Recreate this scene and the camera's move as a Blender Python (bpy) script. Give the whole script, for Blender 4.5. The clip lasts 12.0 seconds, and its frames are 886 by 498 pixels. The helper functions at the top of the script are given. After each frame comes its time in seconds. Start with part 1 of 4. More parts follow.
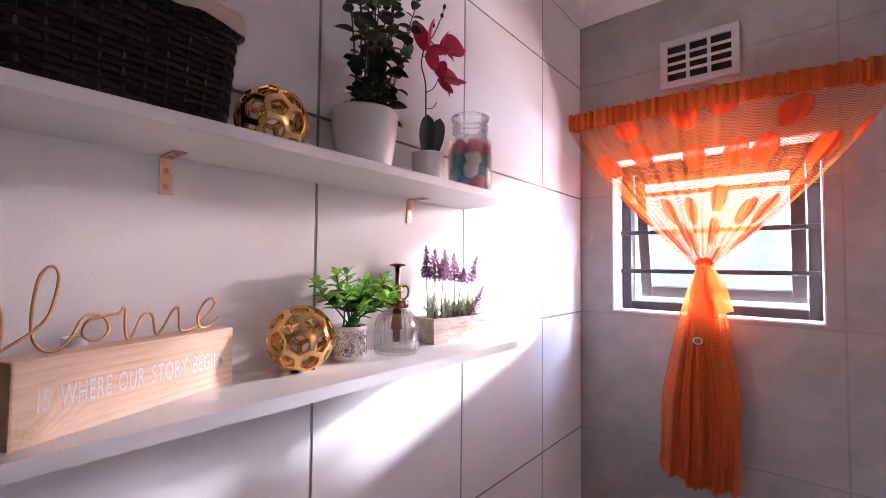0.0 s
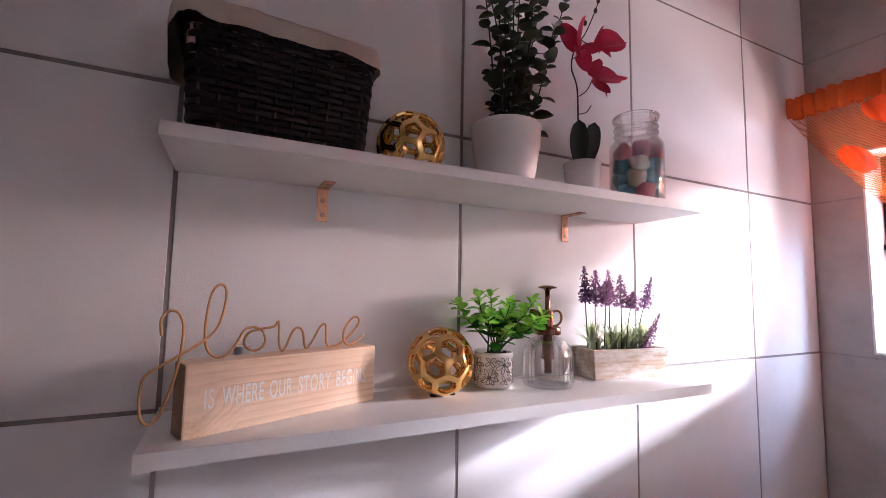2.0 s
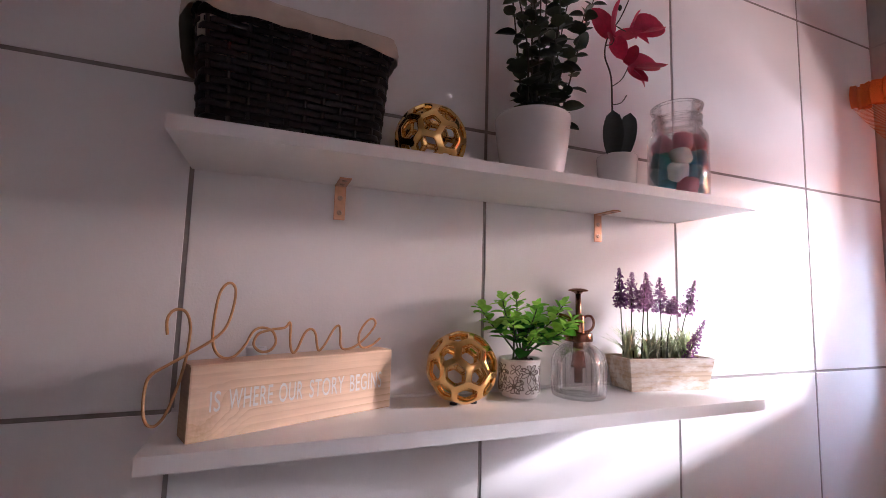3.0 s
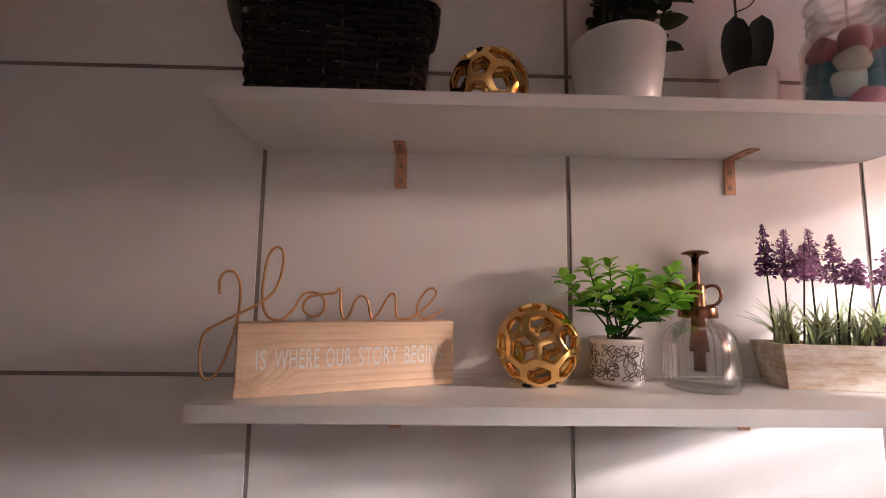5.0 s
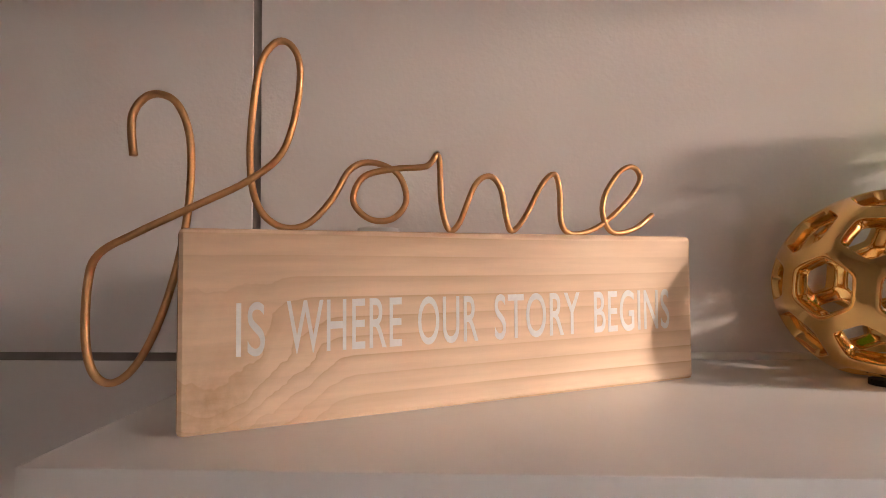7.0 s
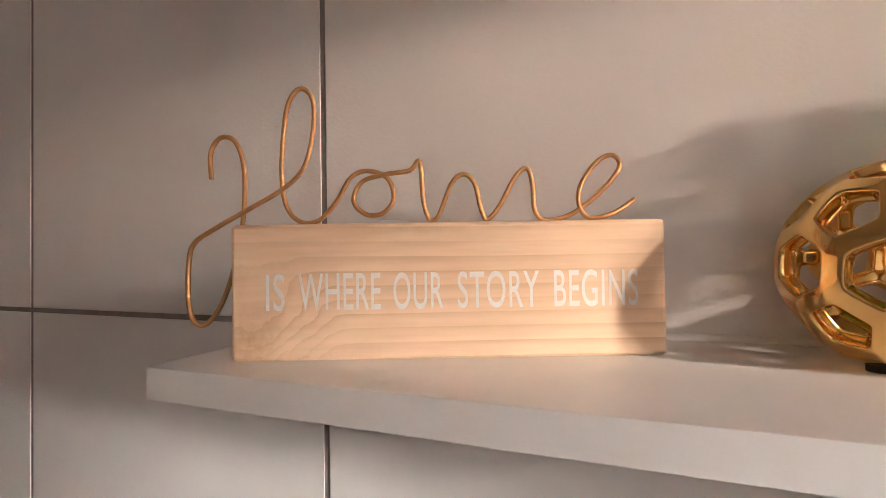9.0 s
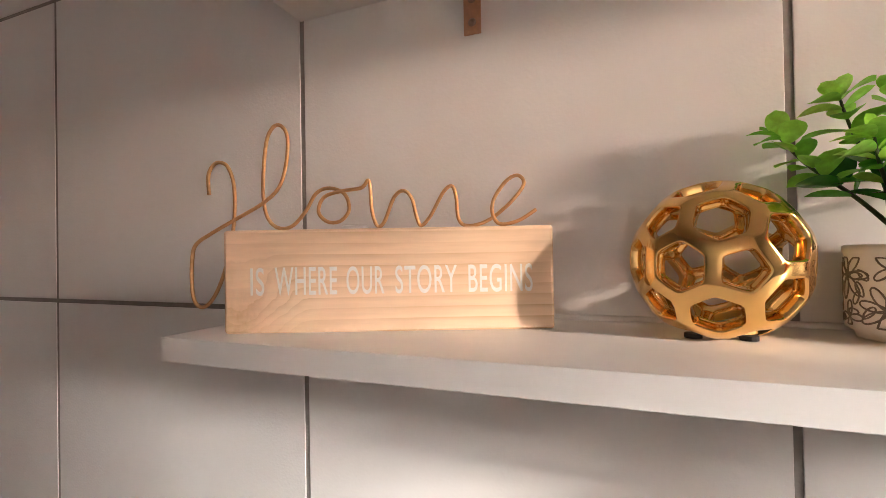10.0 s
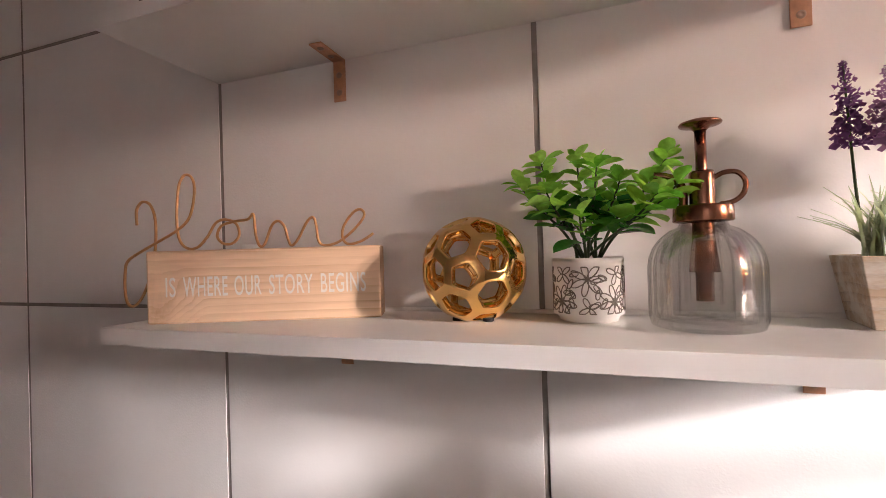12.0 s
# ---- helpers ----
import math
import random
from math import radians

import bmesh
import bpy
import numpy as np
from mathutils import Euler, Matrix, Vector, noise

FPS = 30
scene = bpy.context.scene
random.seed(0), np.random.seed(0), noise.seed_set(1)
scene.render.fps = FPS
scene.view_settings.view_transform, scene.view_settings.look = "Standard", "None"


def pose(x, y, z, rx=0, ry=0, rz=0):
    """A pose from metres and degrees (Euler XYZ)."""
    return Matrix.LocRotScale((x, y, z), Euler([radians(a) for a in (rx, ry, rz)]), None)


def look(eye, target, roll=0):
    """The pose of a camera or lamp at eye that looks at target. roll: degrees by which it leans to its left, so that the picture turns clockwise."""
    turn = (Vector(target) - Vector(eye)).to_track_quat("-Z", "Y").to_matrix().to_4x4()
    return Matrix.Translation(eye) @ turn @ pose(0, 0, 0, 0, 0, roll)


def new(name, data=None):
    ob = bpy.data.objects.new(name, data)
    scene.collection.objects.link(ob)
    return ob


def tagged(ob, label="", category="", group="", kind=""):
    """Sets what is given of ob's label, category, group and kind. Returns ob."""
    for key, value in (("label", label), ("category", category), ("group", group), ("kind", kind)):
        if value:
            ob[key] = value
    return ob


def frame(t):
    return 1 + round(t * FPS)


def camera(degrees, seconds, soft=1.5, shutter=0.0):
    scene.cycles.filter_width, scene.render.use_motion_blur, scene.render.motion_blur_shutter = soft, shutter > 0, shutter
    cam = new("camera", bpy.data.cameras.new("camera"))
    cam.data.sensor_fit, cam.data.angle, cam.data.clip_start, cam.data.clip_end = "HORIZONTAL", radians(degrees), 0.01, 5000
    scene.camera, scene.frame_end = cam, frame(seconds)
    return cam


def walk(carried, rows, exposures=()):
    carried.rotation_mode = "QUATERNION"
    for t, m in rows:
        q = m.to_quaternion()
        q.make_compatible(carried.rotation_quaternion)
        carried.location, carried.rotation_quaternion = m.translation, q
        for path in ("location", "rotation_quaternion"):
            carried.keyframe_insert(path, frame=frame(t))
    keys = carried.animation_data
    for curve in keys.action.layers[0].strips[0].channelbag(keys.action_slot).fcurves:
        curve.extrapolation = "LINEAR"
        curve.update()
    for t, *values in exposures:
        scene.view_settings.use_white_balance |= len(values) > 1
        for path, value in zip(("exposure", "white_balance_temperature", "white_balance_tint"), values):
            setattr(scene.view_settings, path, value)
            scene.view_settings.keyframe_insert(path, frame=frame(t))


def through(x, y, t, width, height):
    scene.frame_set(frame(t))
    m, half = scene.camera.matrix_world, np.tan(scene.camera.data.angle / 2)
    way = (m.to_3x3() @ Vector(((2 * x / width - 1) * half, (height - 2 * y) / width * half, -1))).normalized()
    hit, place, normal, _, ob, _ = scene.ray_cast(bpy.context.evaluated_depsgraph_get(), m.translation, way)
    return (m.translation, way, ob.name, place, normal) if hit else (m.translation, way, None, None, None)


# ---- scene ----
cam = camera(90.8, 12.0, 0.6)
PATH = [
    (0, (0.62, -0.016, 1.753), (-0.661, 1.518, 1.834), 0.6),
    (0.5, (0.637, 0.011, 1.752), (-0.902, 1.285, 1.85), 1.8),
    (1, (0.646, 0.035, 1.752), (-1.053, 1.083, 1.875), 2.0),
    (1.5, (0.643, 0.056, 1.755), (-1.125, 0.98, 1.89), 1.3),
    (2, (0.622, 0.067, 1.75), (-1.169, 0.938, 1.93), 1.1),
    (2.5, (0.593, 0.074, 1.744), (-1.219, 0.898, 1.942), 1.1),
    (2.7, (0.594, 0.079, 1.747), (-1.235, 0.864, 1.943), 1.3),
    (4.3, (0.637, 0.239, 1.725), (-1.338, 0.46, 1.954), 2.9),
    (4.5, (0.624, 0.245, 1.716), (-1.36, 0.354, 1.946), 2.5),
    (5, (0.562, 0.222, 1.701), (-1.426, 0.269, 1.915), 0.8),
    (5.5, (0.445, 0.183, 1.682), (-1.544, 0.211, 1.887), 0.3),
    (6, (0.35, 0.141, 1.667), (-1.643, 0.108, 1.827), 0.1),
    (6.5, (0.298, 0.126, 1.658), (-1.698, 0.044, 1.761), -0.1),
    (7, (0.275, 0.131, 1.66), (-1.722, 0.052, 1.719), -0.3),
    (7.2, (0.267, 0.131, 1.658), (-1.73, 0.033, 1.712), -0.7),
    (8.8, (0.298, 0.21, 1.655), (-1.583, -0.468, 1.687), -1.0),
    (9, (0.305, 0.219, 1.654), (-1.568, -0.481, 1.688), -0.9),
    (9.5, (0.332, 0.257, 1.656), (-1.538, -0.451, 1.678), -0.9),
    (10, (0.358, 0.285, 1.654), (-1.51, -0.43, 1.673), -1.0),
    (10.5, (0.365, 0.289, 1.659), (-1.5, -0.432, 1.681), -0.8),
    (11, (0.399, 0.313, 1.657), (-1.478, -0.376, 1.665), -1.4),
    (11.5, (0.421, 0.392, 1.657), (-1.463, -0.277, 1.689), -1.6),
    (12, (0.439, 0.45, 1.663), (-1.451, -0.203, 1.678), -1.7),
]
EXPOSURES = [(0, 2.24, 5700, 23), (0.6, 2.04, 5750, 23), (1.5, 1.84, 5800, 22), (2.7, 1.74, 5850, 22), (4.5, 1.30, 6600, 21), (5.5, 1.62, 6900, 19),
             (7, 1.78, 6950, 11), (9, 2.04, 6950, 8), (10.5, 2.12, 6950, 8), (12, 1.69, 6850, 16)]
walk(cam, [(t, look(eye, target, roll)) for t, eye, target, roll in PATH], EXPOSURES)

# ---- light ----
SUN_DIR = Vector((1.0, 2.80, 0.77)).normalized()
sun_el = math.asin(SUN_DIR.z)
world = bpy.data.worlds.new("sky")
scene.world = world
world.use_nodes = True
wn = world.node_tree.nodes
sky = wn.new("ShaderNodeTexSky")
sky.sky_type = "NISHITA"
sky.sun_disc = False
sky.sun_elevation = sun_el
sky.sun_rotation = math.atan2(SUN_DIR.x, SUN_DIR.y)
world.node_tree.links.new(sky.outputs[0], wn["Background"].inputs[0])
wn["Background"].inputs[1].default_value = 0.15

sun_data = bpy.data.lights.new("sun", "SUN")
sun_data.energy, sun_data.angle, sun_data.color = 2.6, radians(2.5), (0.99, 0.97, 0.98)
sun = new("sun", sun_data)
sun.matrix_world = look(SUN_DIR * 5, (0, 0, 0))

# Added lamp for sky glare beside the sun, through the window along the shelves.
win_data = bpy.data.lights.new("glare_fill_lamp", "AREA")
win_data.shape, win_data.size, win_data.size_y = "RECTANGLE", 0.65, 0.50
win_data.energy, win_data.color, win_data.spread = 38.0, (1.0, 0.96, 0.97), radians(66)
win_light = new("glare_fill_lamp", win_data)
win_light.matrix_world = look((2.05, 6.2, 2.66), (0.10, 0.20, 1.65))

# Added lamp, low outside the window, throws unseen ground bounce onto the upper wall.
near_data = bpy.data.lights.new("ground_fill_lamp", "AREA")
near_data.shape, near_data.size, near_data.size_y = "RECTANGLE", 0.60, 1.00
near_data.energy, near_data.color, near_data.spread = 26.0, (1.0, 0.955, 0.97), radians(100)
near_light = new("ground_fill_lamp", near_data)
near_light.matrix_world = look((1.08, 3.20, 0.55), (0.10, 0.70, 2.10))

# Added blue lamp for the steep sky; tints the wall strip beside the window.
blue_data = bpy.data.lights.new("blue_fill_lamp", "AREA")
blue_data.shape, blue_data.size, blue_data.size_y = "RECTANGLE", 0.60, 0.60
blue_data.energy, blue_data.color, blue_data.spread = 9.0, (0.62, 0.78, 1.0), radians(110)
blue_light = new("blue_fill_lamp", blue_data)
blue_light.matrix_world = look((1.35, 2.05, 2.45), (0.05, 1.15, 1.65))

# Added fill lamp for sky on the garden's other side; brightens the far walls.
side_data = bpy.data.lights.new("side_fill_lamp", "AREA")
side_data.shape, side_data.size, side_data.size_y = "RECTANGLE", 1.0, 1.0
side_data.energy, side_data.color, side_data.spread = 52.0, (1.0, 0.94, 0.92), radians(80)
side_light = new("side_fill_lamp", side_data)
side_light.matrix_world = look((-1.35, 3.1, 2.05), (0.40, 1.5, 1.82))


# ---- materials ----
class Mat:
    """A principled material with a few helpers for its nodes."""

    def __init__(self, name, color, rough=0.5, metal=0.0, **extra):
        self.m = bpy.data.materials.new(name)
        self.m.use_nodes = True
        self.n, self.l = self.m.node_tree.nodes, self.m.node_tree.links
        self.b = self.n["Principled BSDF"]
        self.set("Base Color", (*color, 1))
        self.set("Roughness", rough)
        self.set("Metallic", metal)
        for k, v in extra.items():
            self.set(k.replace("_", " "), v)

    def set(self, name, v):
        self.b.inputs[name].default_value = v

    def node(self, kind, **props):
        n = self.n.new(kind)
        for k, v in props.items():
            n.inputs[k.replace("_", " ")].default_value = v
        return n

    def coords(self, which="Object", scale=(1, 1, 1)):
        c = self.n.new("ShaderNodeTexCoord")
        mp = self.n.new("ShaderNodeMapping")
        mp.inputs["Scale"].default_value = scale
        self.l.new(c.outputs[which], mp.inputs["Vector"])
        return mp.outputs["Vector"]

    def noise(self, vec, scale, detail=3.0, rough=0.55):
        n = self.node("ShaderNodeTexNoise", Scale=scale, Detail=detail, Roughness=rough)
        self.l.new(vec, n.inputs["Vector"])
        return n.outputs["Fac"]

    def ramp(self, fac, stops):
        r = self.n.new("ShaderNodeValToRGB")
        e = r.color_ramp.elements
        while len(e) < len(stops):
            e.new(0.5)
        for el, (p, c) in zip(e, stops):
            el.position = p
            el.color = (*c, 1) if len(c) == 3 else c
        self.l.new(fac, r.inputs["Fac"])
        return r.outputs["Color"]

    def span(self, fac, lo, hi, a=0.3, b=0.7, kind="LINEAR"):
        r = self.node("ShaderNodeMapRange")
        r.interpolation_type = kind
        for i, v in zip((1, 2, 3, 4), (a, b, lo, hi)):
            r.inputs[i].default_value = v
        self.l.new(fac, r.inputs[0])
        return r.outputs[0]

    def mix(self, a, b, fac=None, kind="MULTIPLY", amount=1.0):
        m = self.n.new("ShaderNodeMixRGB")
        m.blend_type = kind
        m.inputs[0].default_value = amount
        if fac is not None:
            self.l.new(fac, m.inputs[0])
        for i, v in ((1, a), (2, b)):
            if isinstance(v, tuple):
                m.inputs[i].default_value = (*v, 1)
            else:
                self.l.new(v, m.inputs[i])
        return m.outputs[0]

    def to(self, out, name):
        self.l.new(out, self.b.inputs[name])

    def bump(self, height, strength, distance=0.001):
        b = self.node("ShaderNodeBump", Strength=strength, Distance=distance)
        self.l.new(height, b.inputs["Height"])
        self.l.new(b.outputs[0], self.b.inputs["Normal"])

    def vary(self, amount):
        """Random value per object, around 1."""
        i = self.n.new("ShaderNodeObjectInfo")
        return self.span(i.outputs["Random"], 1 - amount, 1 + amount, 0, 1)


def plain(name, color, rough, metal=0.0, spread=0.1, scale=40.0, bump=0.0, bscale=300.0, **extra):
    """Colour with soft mottling, uneven gloss and fine relief."""
    m = Mat(name, color, rough, metal, **extra)
    v = m.coords()
    lo = tuple(c * (1 - spread) for c in color)
    hi = tuple(min(1, c * (1 + spread)) for c in color)
    m.to(m.ramp(m.noise(v, scale, 5), [(0.3, lo), (0.7, hi)]), "Base Color")
    m.to(m.span(m.noise(v, scale * 2.7), rough * 0.85, min(1, rough * 1.2)), "Roughness")
    if bump:
        m.bump(m.noise(v, bscale, 2), bump)
    return m.m


def tile_material(name, color, rough, bump, spread):
    m = Mat(name, color, rough)
    v = m.coords()
    geo = m.n.new("ShaderNodeNewGeometry")
    pos = geo.outputs["Position"]
    lo = tuple(c * (1 - spread) for c in color)
    hi = tuple(min(1, c * (1 + spread)) for c in color)
    base = m.ramp(m.noise(pos, 9, 5, 0.6), [(0.3, lo), (0.7, hi)])
    tone = m.ramp(m.vary(0.04), [(0.0, (0.0, 0.0, 0.0)), (1.0, (1.0, 1.0, 1.0))])
    m.to(m.mix(base, tone, amount=0.25), "Base Color")
    m.to(m.span(m.noise(pos, 14, 2), rough * 0.9, rough * 1.1, 0, 1), "Roughness")
    m.bump(m.noise(pos, 330, 1.5), bump, 0.0008)
    return m.m


M_TILE = tile_material("white_glazed_tile", (0.80, 0.775, 0.765), 0.30, 0.22, 0.02)
M_GREY = tile_material("grey_tile", (0.43, 0.395, 0.37), 0.45, 0.10, 0.16)
M_GROUT = plain("grey_grout", (0.25, 0.225, 0.21), 0.9, spread=0.15, scale=60, bump=0.3)
M_GROUT_W = plain("warm_grey_grout", (0.37, 0.34, 0.32), 0.9, spread=0.12, scale=60, bump=0.3)
M_PLASTER = plain("white_plaster", (0.80, 0.78, 0.76), 0.8, spread=0.03, scale=15, bump=0.15, bscale=150)
M_REVEAL = plain("white_reveal_paint", (0.82, 0.81, 0.80), 0.6, spread=0.03, scale=20, bump=0.1)
M_MELAMINE = plain("white_melamine", (0.83, 0.815, 0.80), 0.34, spread=0.012, scale=30, bump=0.04, bscale=400)
M_EDGING = plain("white_edging", (0.81, 0.79, 0.775), 0.4, spread=0.015, scale=30, bump=0.04, bscale=300)
M_FLOOR = plain("floor_tile", (0.58, 0.55, 0.52), 0.4, spread=0.1, scale=6)
M_COPPER = plain("brushed_copper", (0.60, 0.34, 0.22), 0.38, 1.0, spread=0.12, scale=120, bump=0.1, bscale=500)
M_SCREW = plain("screw_steel", (0.42, 0.30, 0.23), 0.35, 1.0)
M_BRONZE = plain("antique_bronze", (0.27, 0.125, 0.08), 0.22, 1.0, spread=0.2, scale=90)
M_WIRE = plain("gold_wire", (0.62, 0.35, 0.17), 0.42, 1.0, spread=0.12, scale=150, bump=0.15, bscale=900)
M_GOLD = plain("gold_glaze", (0.86, 0.55, 0.21), 0.10, 1.0, spread=0.06, scale=50, bump=0.05, bscale=90)
M_RUBBER = plain("black_felt", (0.012, 0.011, 0.011), 0.9)
M_CERAMIC = plain("white_ceramic", (0.80, 0.775, 0.765), 0.22, spread=0.02, scale=25, bump=0.02, bscale=100)
M_CERAMIC_R = plain("white_matt_ceramic", (0.78, 0.75, 0.72), 0.5, spread=0.06, scale=60, bump=0.25, bscale=350)
M_LINE = plain("grey_glaze_line", (0.17, 0.14, 0.12), 0.55, spread=0.2, scale=200)
M_SOIL = plain("dark_soil", (0.045, 0.03, 0.024), 0.95, spread=0.5, scale=250, bump=0.6, bscale=400)
M_PEBBLE = plain("brown_pebbles", (0.07, 0.045, 0.036), 0.7, spread=0.4, scale=120, bump=0.3)
M_MOSS = plain("brown_moss", (0.20, 0.115, 0.06), 0.95, spread=0.5, scale=180, bump=0.8, bscale=500)
M_PAINT = plain("white_letter_paint", (0.82, 0.80, 0.78), 0.6, spread=0.05, scale=300)
M_STEM = plain("green_stem", (0.045, 0.075, 0.022), 0.5, spread=0.3, scale=120)
M_STEM_D = plain("dark_stem", (0.035, 0.030, 0.018), 0.6, spread=0.3, scale=120)
M_FRAME = plain("dark_bronze_frame", (0.02, 0.014, 0.013), 0.4, spread=0.15, scale=40)
M_BAR = plain("black_iron_bar", (0.025, 0.022, 0.022), 0.45, spread=0.2, scale=60)
M_SASH = plain("grey_brown_sash", (0.045, 0.037, 0.034), 0.45, spread=0.12, scale=40)
M_VENT = plain("white_vent", (0.60, 0.58, 0.56), 0.6, spread=0.05, scale=40)
M_DARK = plain("vent_shade_dark", (0.03, 0.027, 0.026), 0.9)
M_WICKER = plain("dark_wicker", (0.010, 0.0058, 0.0052), 0.45, spread=0.5, scale=110, bump=0.4, bscale=350, Specular_IOR_Level=0.2)
# Brown cane, coloured lighter than the weavers for its reflected sheen.
M_STAKE = plain("brown_cane_sheen", (0.035, 0.022, 0.017), 0.4, spread=0.4, scale=120, bump=0.3)
M_LINER = plain("beige_cotton", (0.52, 0.44, 0.37), 0.95, spread=0.08, scale=60, bump=0.35, bscale=900)
M_TISSUE = plain("white_tissue", (0.86, 0.85, 0.84), 0.95, spread=0.02, bump=0.3, bscale=200)
M_PINK = plain("pink_marshmallow", (0.72, 0.33, 0.40), 0.75, spread=0.06, scale=80, Subsurface_Weight=0.2)
M_BLUE = plain("blue_marshmallow", (0.20, 0.48, 0.58), 0.75, spread=0.06, scale=80, Subsurface_Weight=0.2)
M_WHITE = plain("white_marshmallow", (0.85, 0.82, 0.80), 0.75, spread=0.03, scale=80, Subsurface_Weight=0.2)
M_RING = plain("white_plastic_ring", (0.80, 0.78, 0.77), 0.4)


def leaf_material(name, color, young, rough, through=0.25):
    """Two-tone leaf with veins, lit from behind too."""
    m = Mat(name, color, rough)
    i = m.n.new("ShaderNodeObjectInfo")
    v = m.coords()
    c = m.ramp(i.outputs["Random"], [(0.0, color), (0.55, tuple(0.5 * (a + b) for a, b in zip(color, young))), (1.0, young)])
    spots = m.ramp(m.noise(v, 150, 4), [(0.25, (0.72, 0.72, 0.72)), (0.75, (1.12, 1.12, 1.12))])
    col = m.mix(c, spots)
    m.to(col, "Base Color")
    m.bump(m.noise(v, 220, 2), 0.12)
    t = m.n.new("ShaderNodeBsdfTranslucent")
    m.l.new(m.mix(col, (1.25, 1.35, 0.7)), t.inputs["Color"])
    mix = m.n.new("ShaderNodeMixShader")
    mix.inputs[0].default_value = through
    m.l.new(m.b.outputs[0], mix.inputs[1])
    m.l.new(t.outputs[0], mix.inputs[2])
    m.l.new(mix.outputs[0], m.n["Material Output"].inputs[0])
    return m.m


M_LEAF = leaf_material("fresh_green_leaf", (0.022, 0.130, 0.036), (0.11, 0.38, 0.065), 0.20, 0.36)
M_YOUNG = leaf_material("young_green_leaf", (0.16, 0.47, 0.075), (0.44, 0.74, 0.19), 0.20, 0.45)
M_EUCA = leaf_material("dark_green_leaf", (0.022, 0.036, 0.019), (0.068, 0.088, 0.044), 0.45, 0.15)
M_ORCHID_LEAF = leaf_material("blackish_green_leaf", (0.012, 0.016, 0.013), (0.02, 0.026, 0.02), 0.4, 0.05)
M_PETAL = leaf_material("crimson_petal", (0.42, 0.012, 0.06), (0.62, 0.03, 0.12), 0.5, 0.3)
M_LAVENDER = leaf_material("purple_floret", (0.18, 0.06, 0.27), (0.45, 0.22, 0.56), 0.6, 0.45)
M_GRASS = leaf_material("grey_green_blade", (0.46, 0.52, 0.46), (0.68, 0.72, 0.66), 0.5, 0.45)


def wood_material(name, pale, dark, along, rings, worn=None, knot=None):
    """Long grain along the local x axis: year rings that darken slowly and end sharply, fine pores, and a knot if given."""
    m = Mat(name, pale, 0.55)
    v = m.coords("Object", (along, 1.0, 1.0))
    warp = m.noise(v, 6.0, 2)
    heart = None
    if knot:
        flat = m.coords("Object", (1.0, 0.0, 1.0))
        d = m.node("ShaderNodeVectorMath")
        d.operation = "DISTANCE"
        m.l.new(flat, d.inputs[0])
        d.inputs[1].default_value = (knot[0], 0.0, knot[1])
        wob = m.noise(m.coords(), 60.0, 3)
        add = m.node("ShaderNodeMath")
        add.operation = "MULTIPLY_ADD"
        m.l.new(wob, add.inputs[0])
        add.inputs[1].default_value = 0.016
        m.l.new(d.outputs["Value"], add.inputs[2])
        lift = m.span(add.outputs[0], 0.034, 0.0, 0.004, 0.062, "SMOOTHSTEP")
        heart = m.span(add.outputs[0], 0.85, 0.0, 0.010, 0.030)
        up = m.node("ShaderNodeCombineXYZ")
        m.l.new(lift, up.inputs[2])
        plus = m.node("ShaderNodeVectorMath")
        m.l.new(v, plus.inputs[0])
        m.l.new(up.outputs[0], plus.inputs[1])
        v = plus.outputs[0]
    w = m.node("ShaderNodeTexWave", Scale=rings, Distortion=6.0, Detail=0.6, Detail_Scale=0.32)
    w.bands_direction = "Z"
    w.wave_profile = "SAW"
    m.l.new(v, w.inputs["Vector"])
    line = m.ramp(w.outputs["Fac"], [(0.0, (0.10, 0.10, 0.10)), (0.08, (0, 0, 0)), (0.55, (0.10, 0.10, 0.10)), (0.90, (0.62, 0.62, 0.62)), (0.97, (0.9, 0.9, 0.9)), (1.0, (0.5, 0.5, 0.5))])
    fade = m.span(m.noise(m.coords("Object", (0.25, 1, 1)), 26.0, 3), 0.18, 1.0, 0.36, 0.64)
    line = m.mix(line, fade)
    mid = tuple(0.72 * a + 0.28 * b for a, b in zip(pale, dark))
    ground = m.ramp(m.noise(m.coords("Object", (along, 1, 1)), 45.0, 3), [(0.3, mid), (0.62, pale)])
    grain = m.mix(ground, dark, fac=line, kind="MIX")
    if heart:
        grain = m.mix(grain, tuple(0.8 * a for a in dark), fac=m.mix(heart, m.span(m.noise(m.coords(), 220.0, 3), 0.35, 1.0)), kind="MIX")
    fine = m.ramp(m.noise(m.coords("Object", (along * 0.4, 1, 1)), 260, 3), [(0.3, (0.92, 0.905, 0.88)), (0.7, (1.05, 1.05, 1.05))])
    blot = m.ramp(warp, [(0.3, (0.94, 0.915, 0.88)), (0.7, (1.05, 1.05, 1.05))])
    col = m.mix(m.mix(grain, fine), blot)
    if worn:
        patch = m.span(m.noise(m.coords("Object", (0.35, 1, 1)), 55, 5, 0.65), 0.10, 0.80, 0.42, 0.60)
        col = m.mix(col, worn, fac=patch, kind="MIX")
    m.to(col, "Base Color")
    m.bump(m.noise(m.coords("Object", (along, 1, 1)), 180, 3), 0.12)
    return m.m


M_PINE = wood_material("raw_pine", (0.86, 0.645, 0.47), (0.60, 0.38, 0.21), 0.20, 40.0, knot=(0.010, 0.010))
M_PINE_END = wood_material("pine_end_grain", (0.42, 0.25, 0.14), (0.25, 0.13, 0.07), 1.0, 60.0)
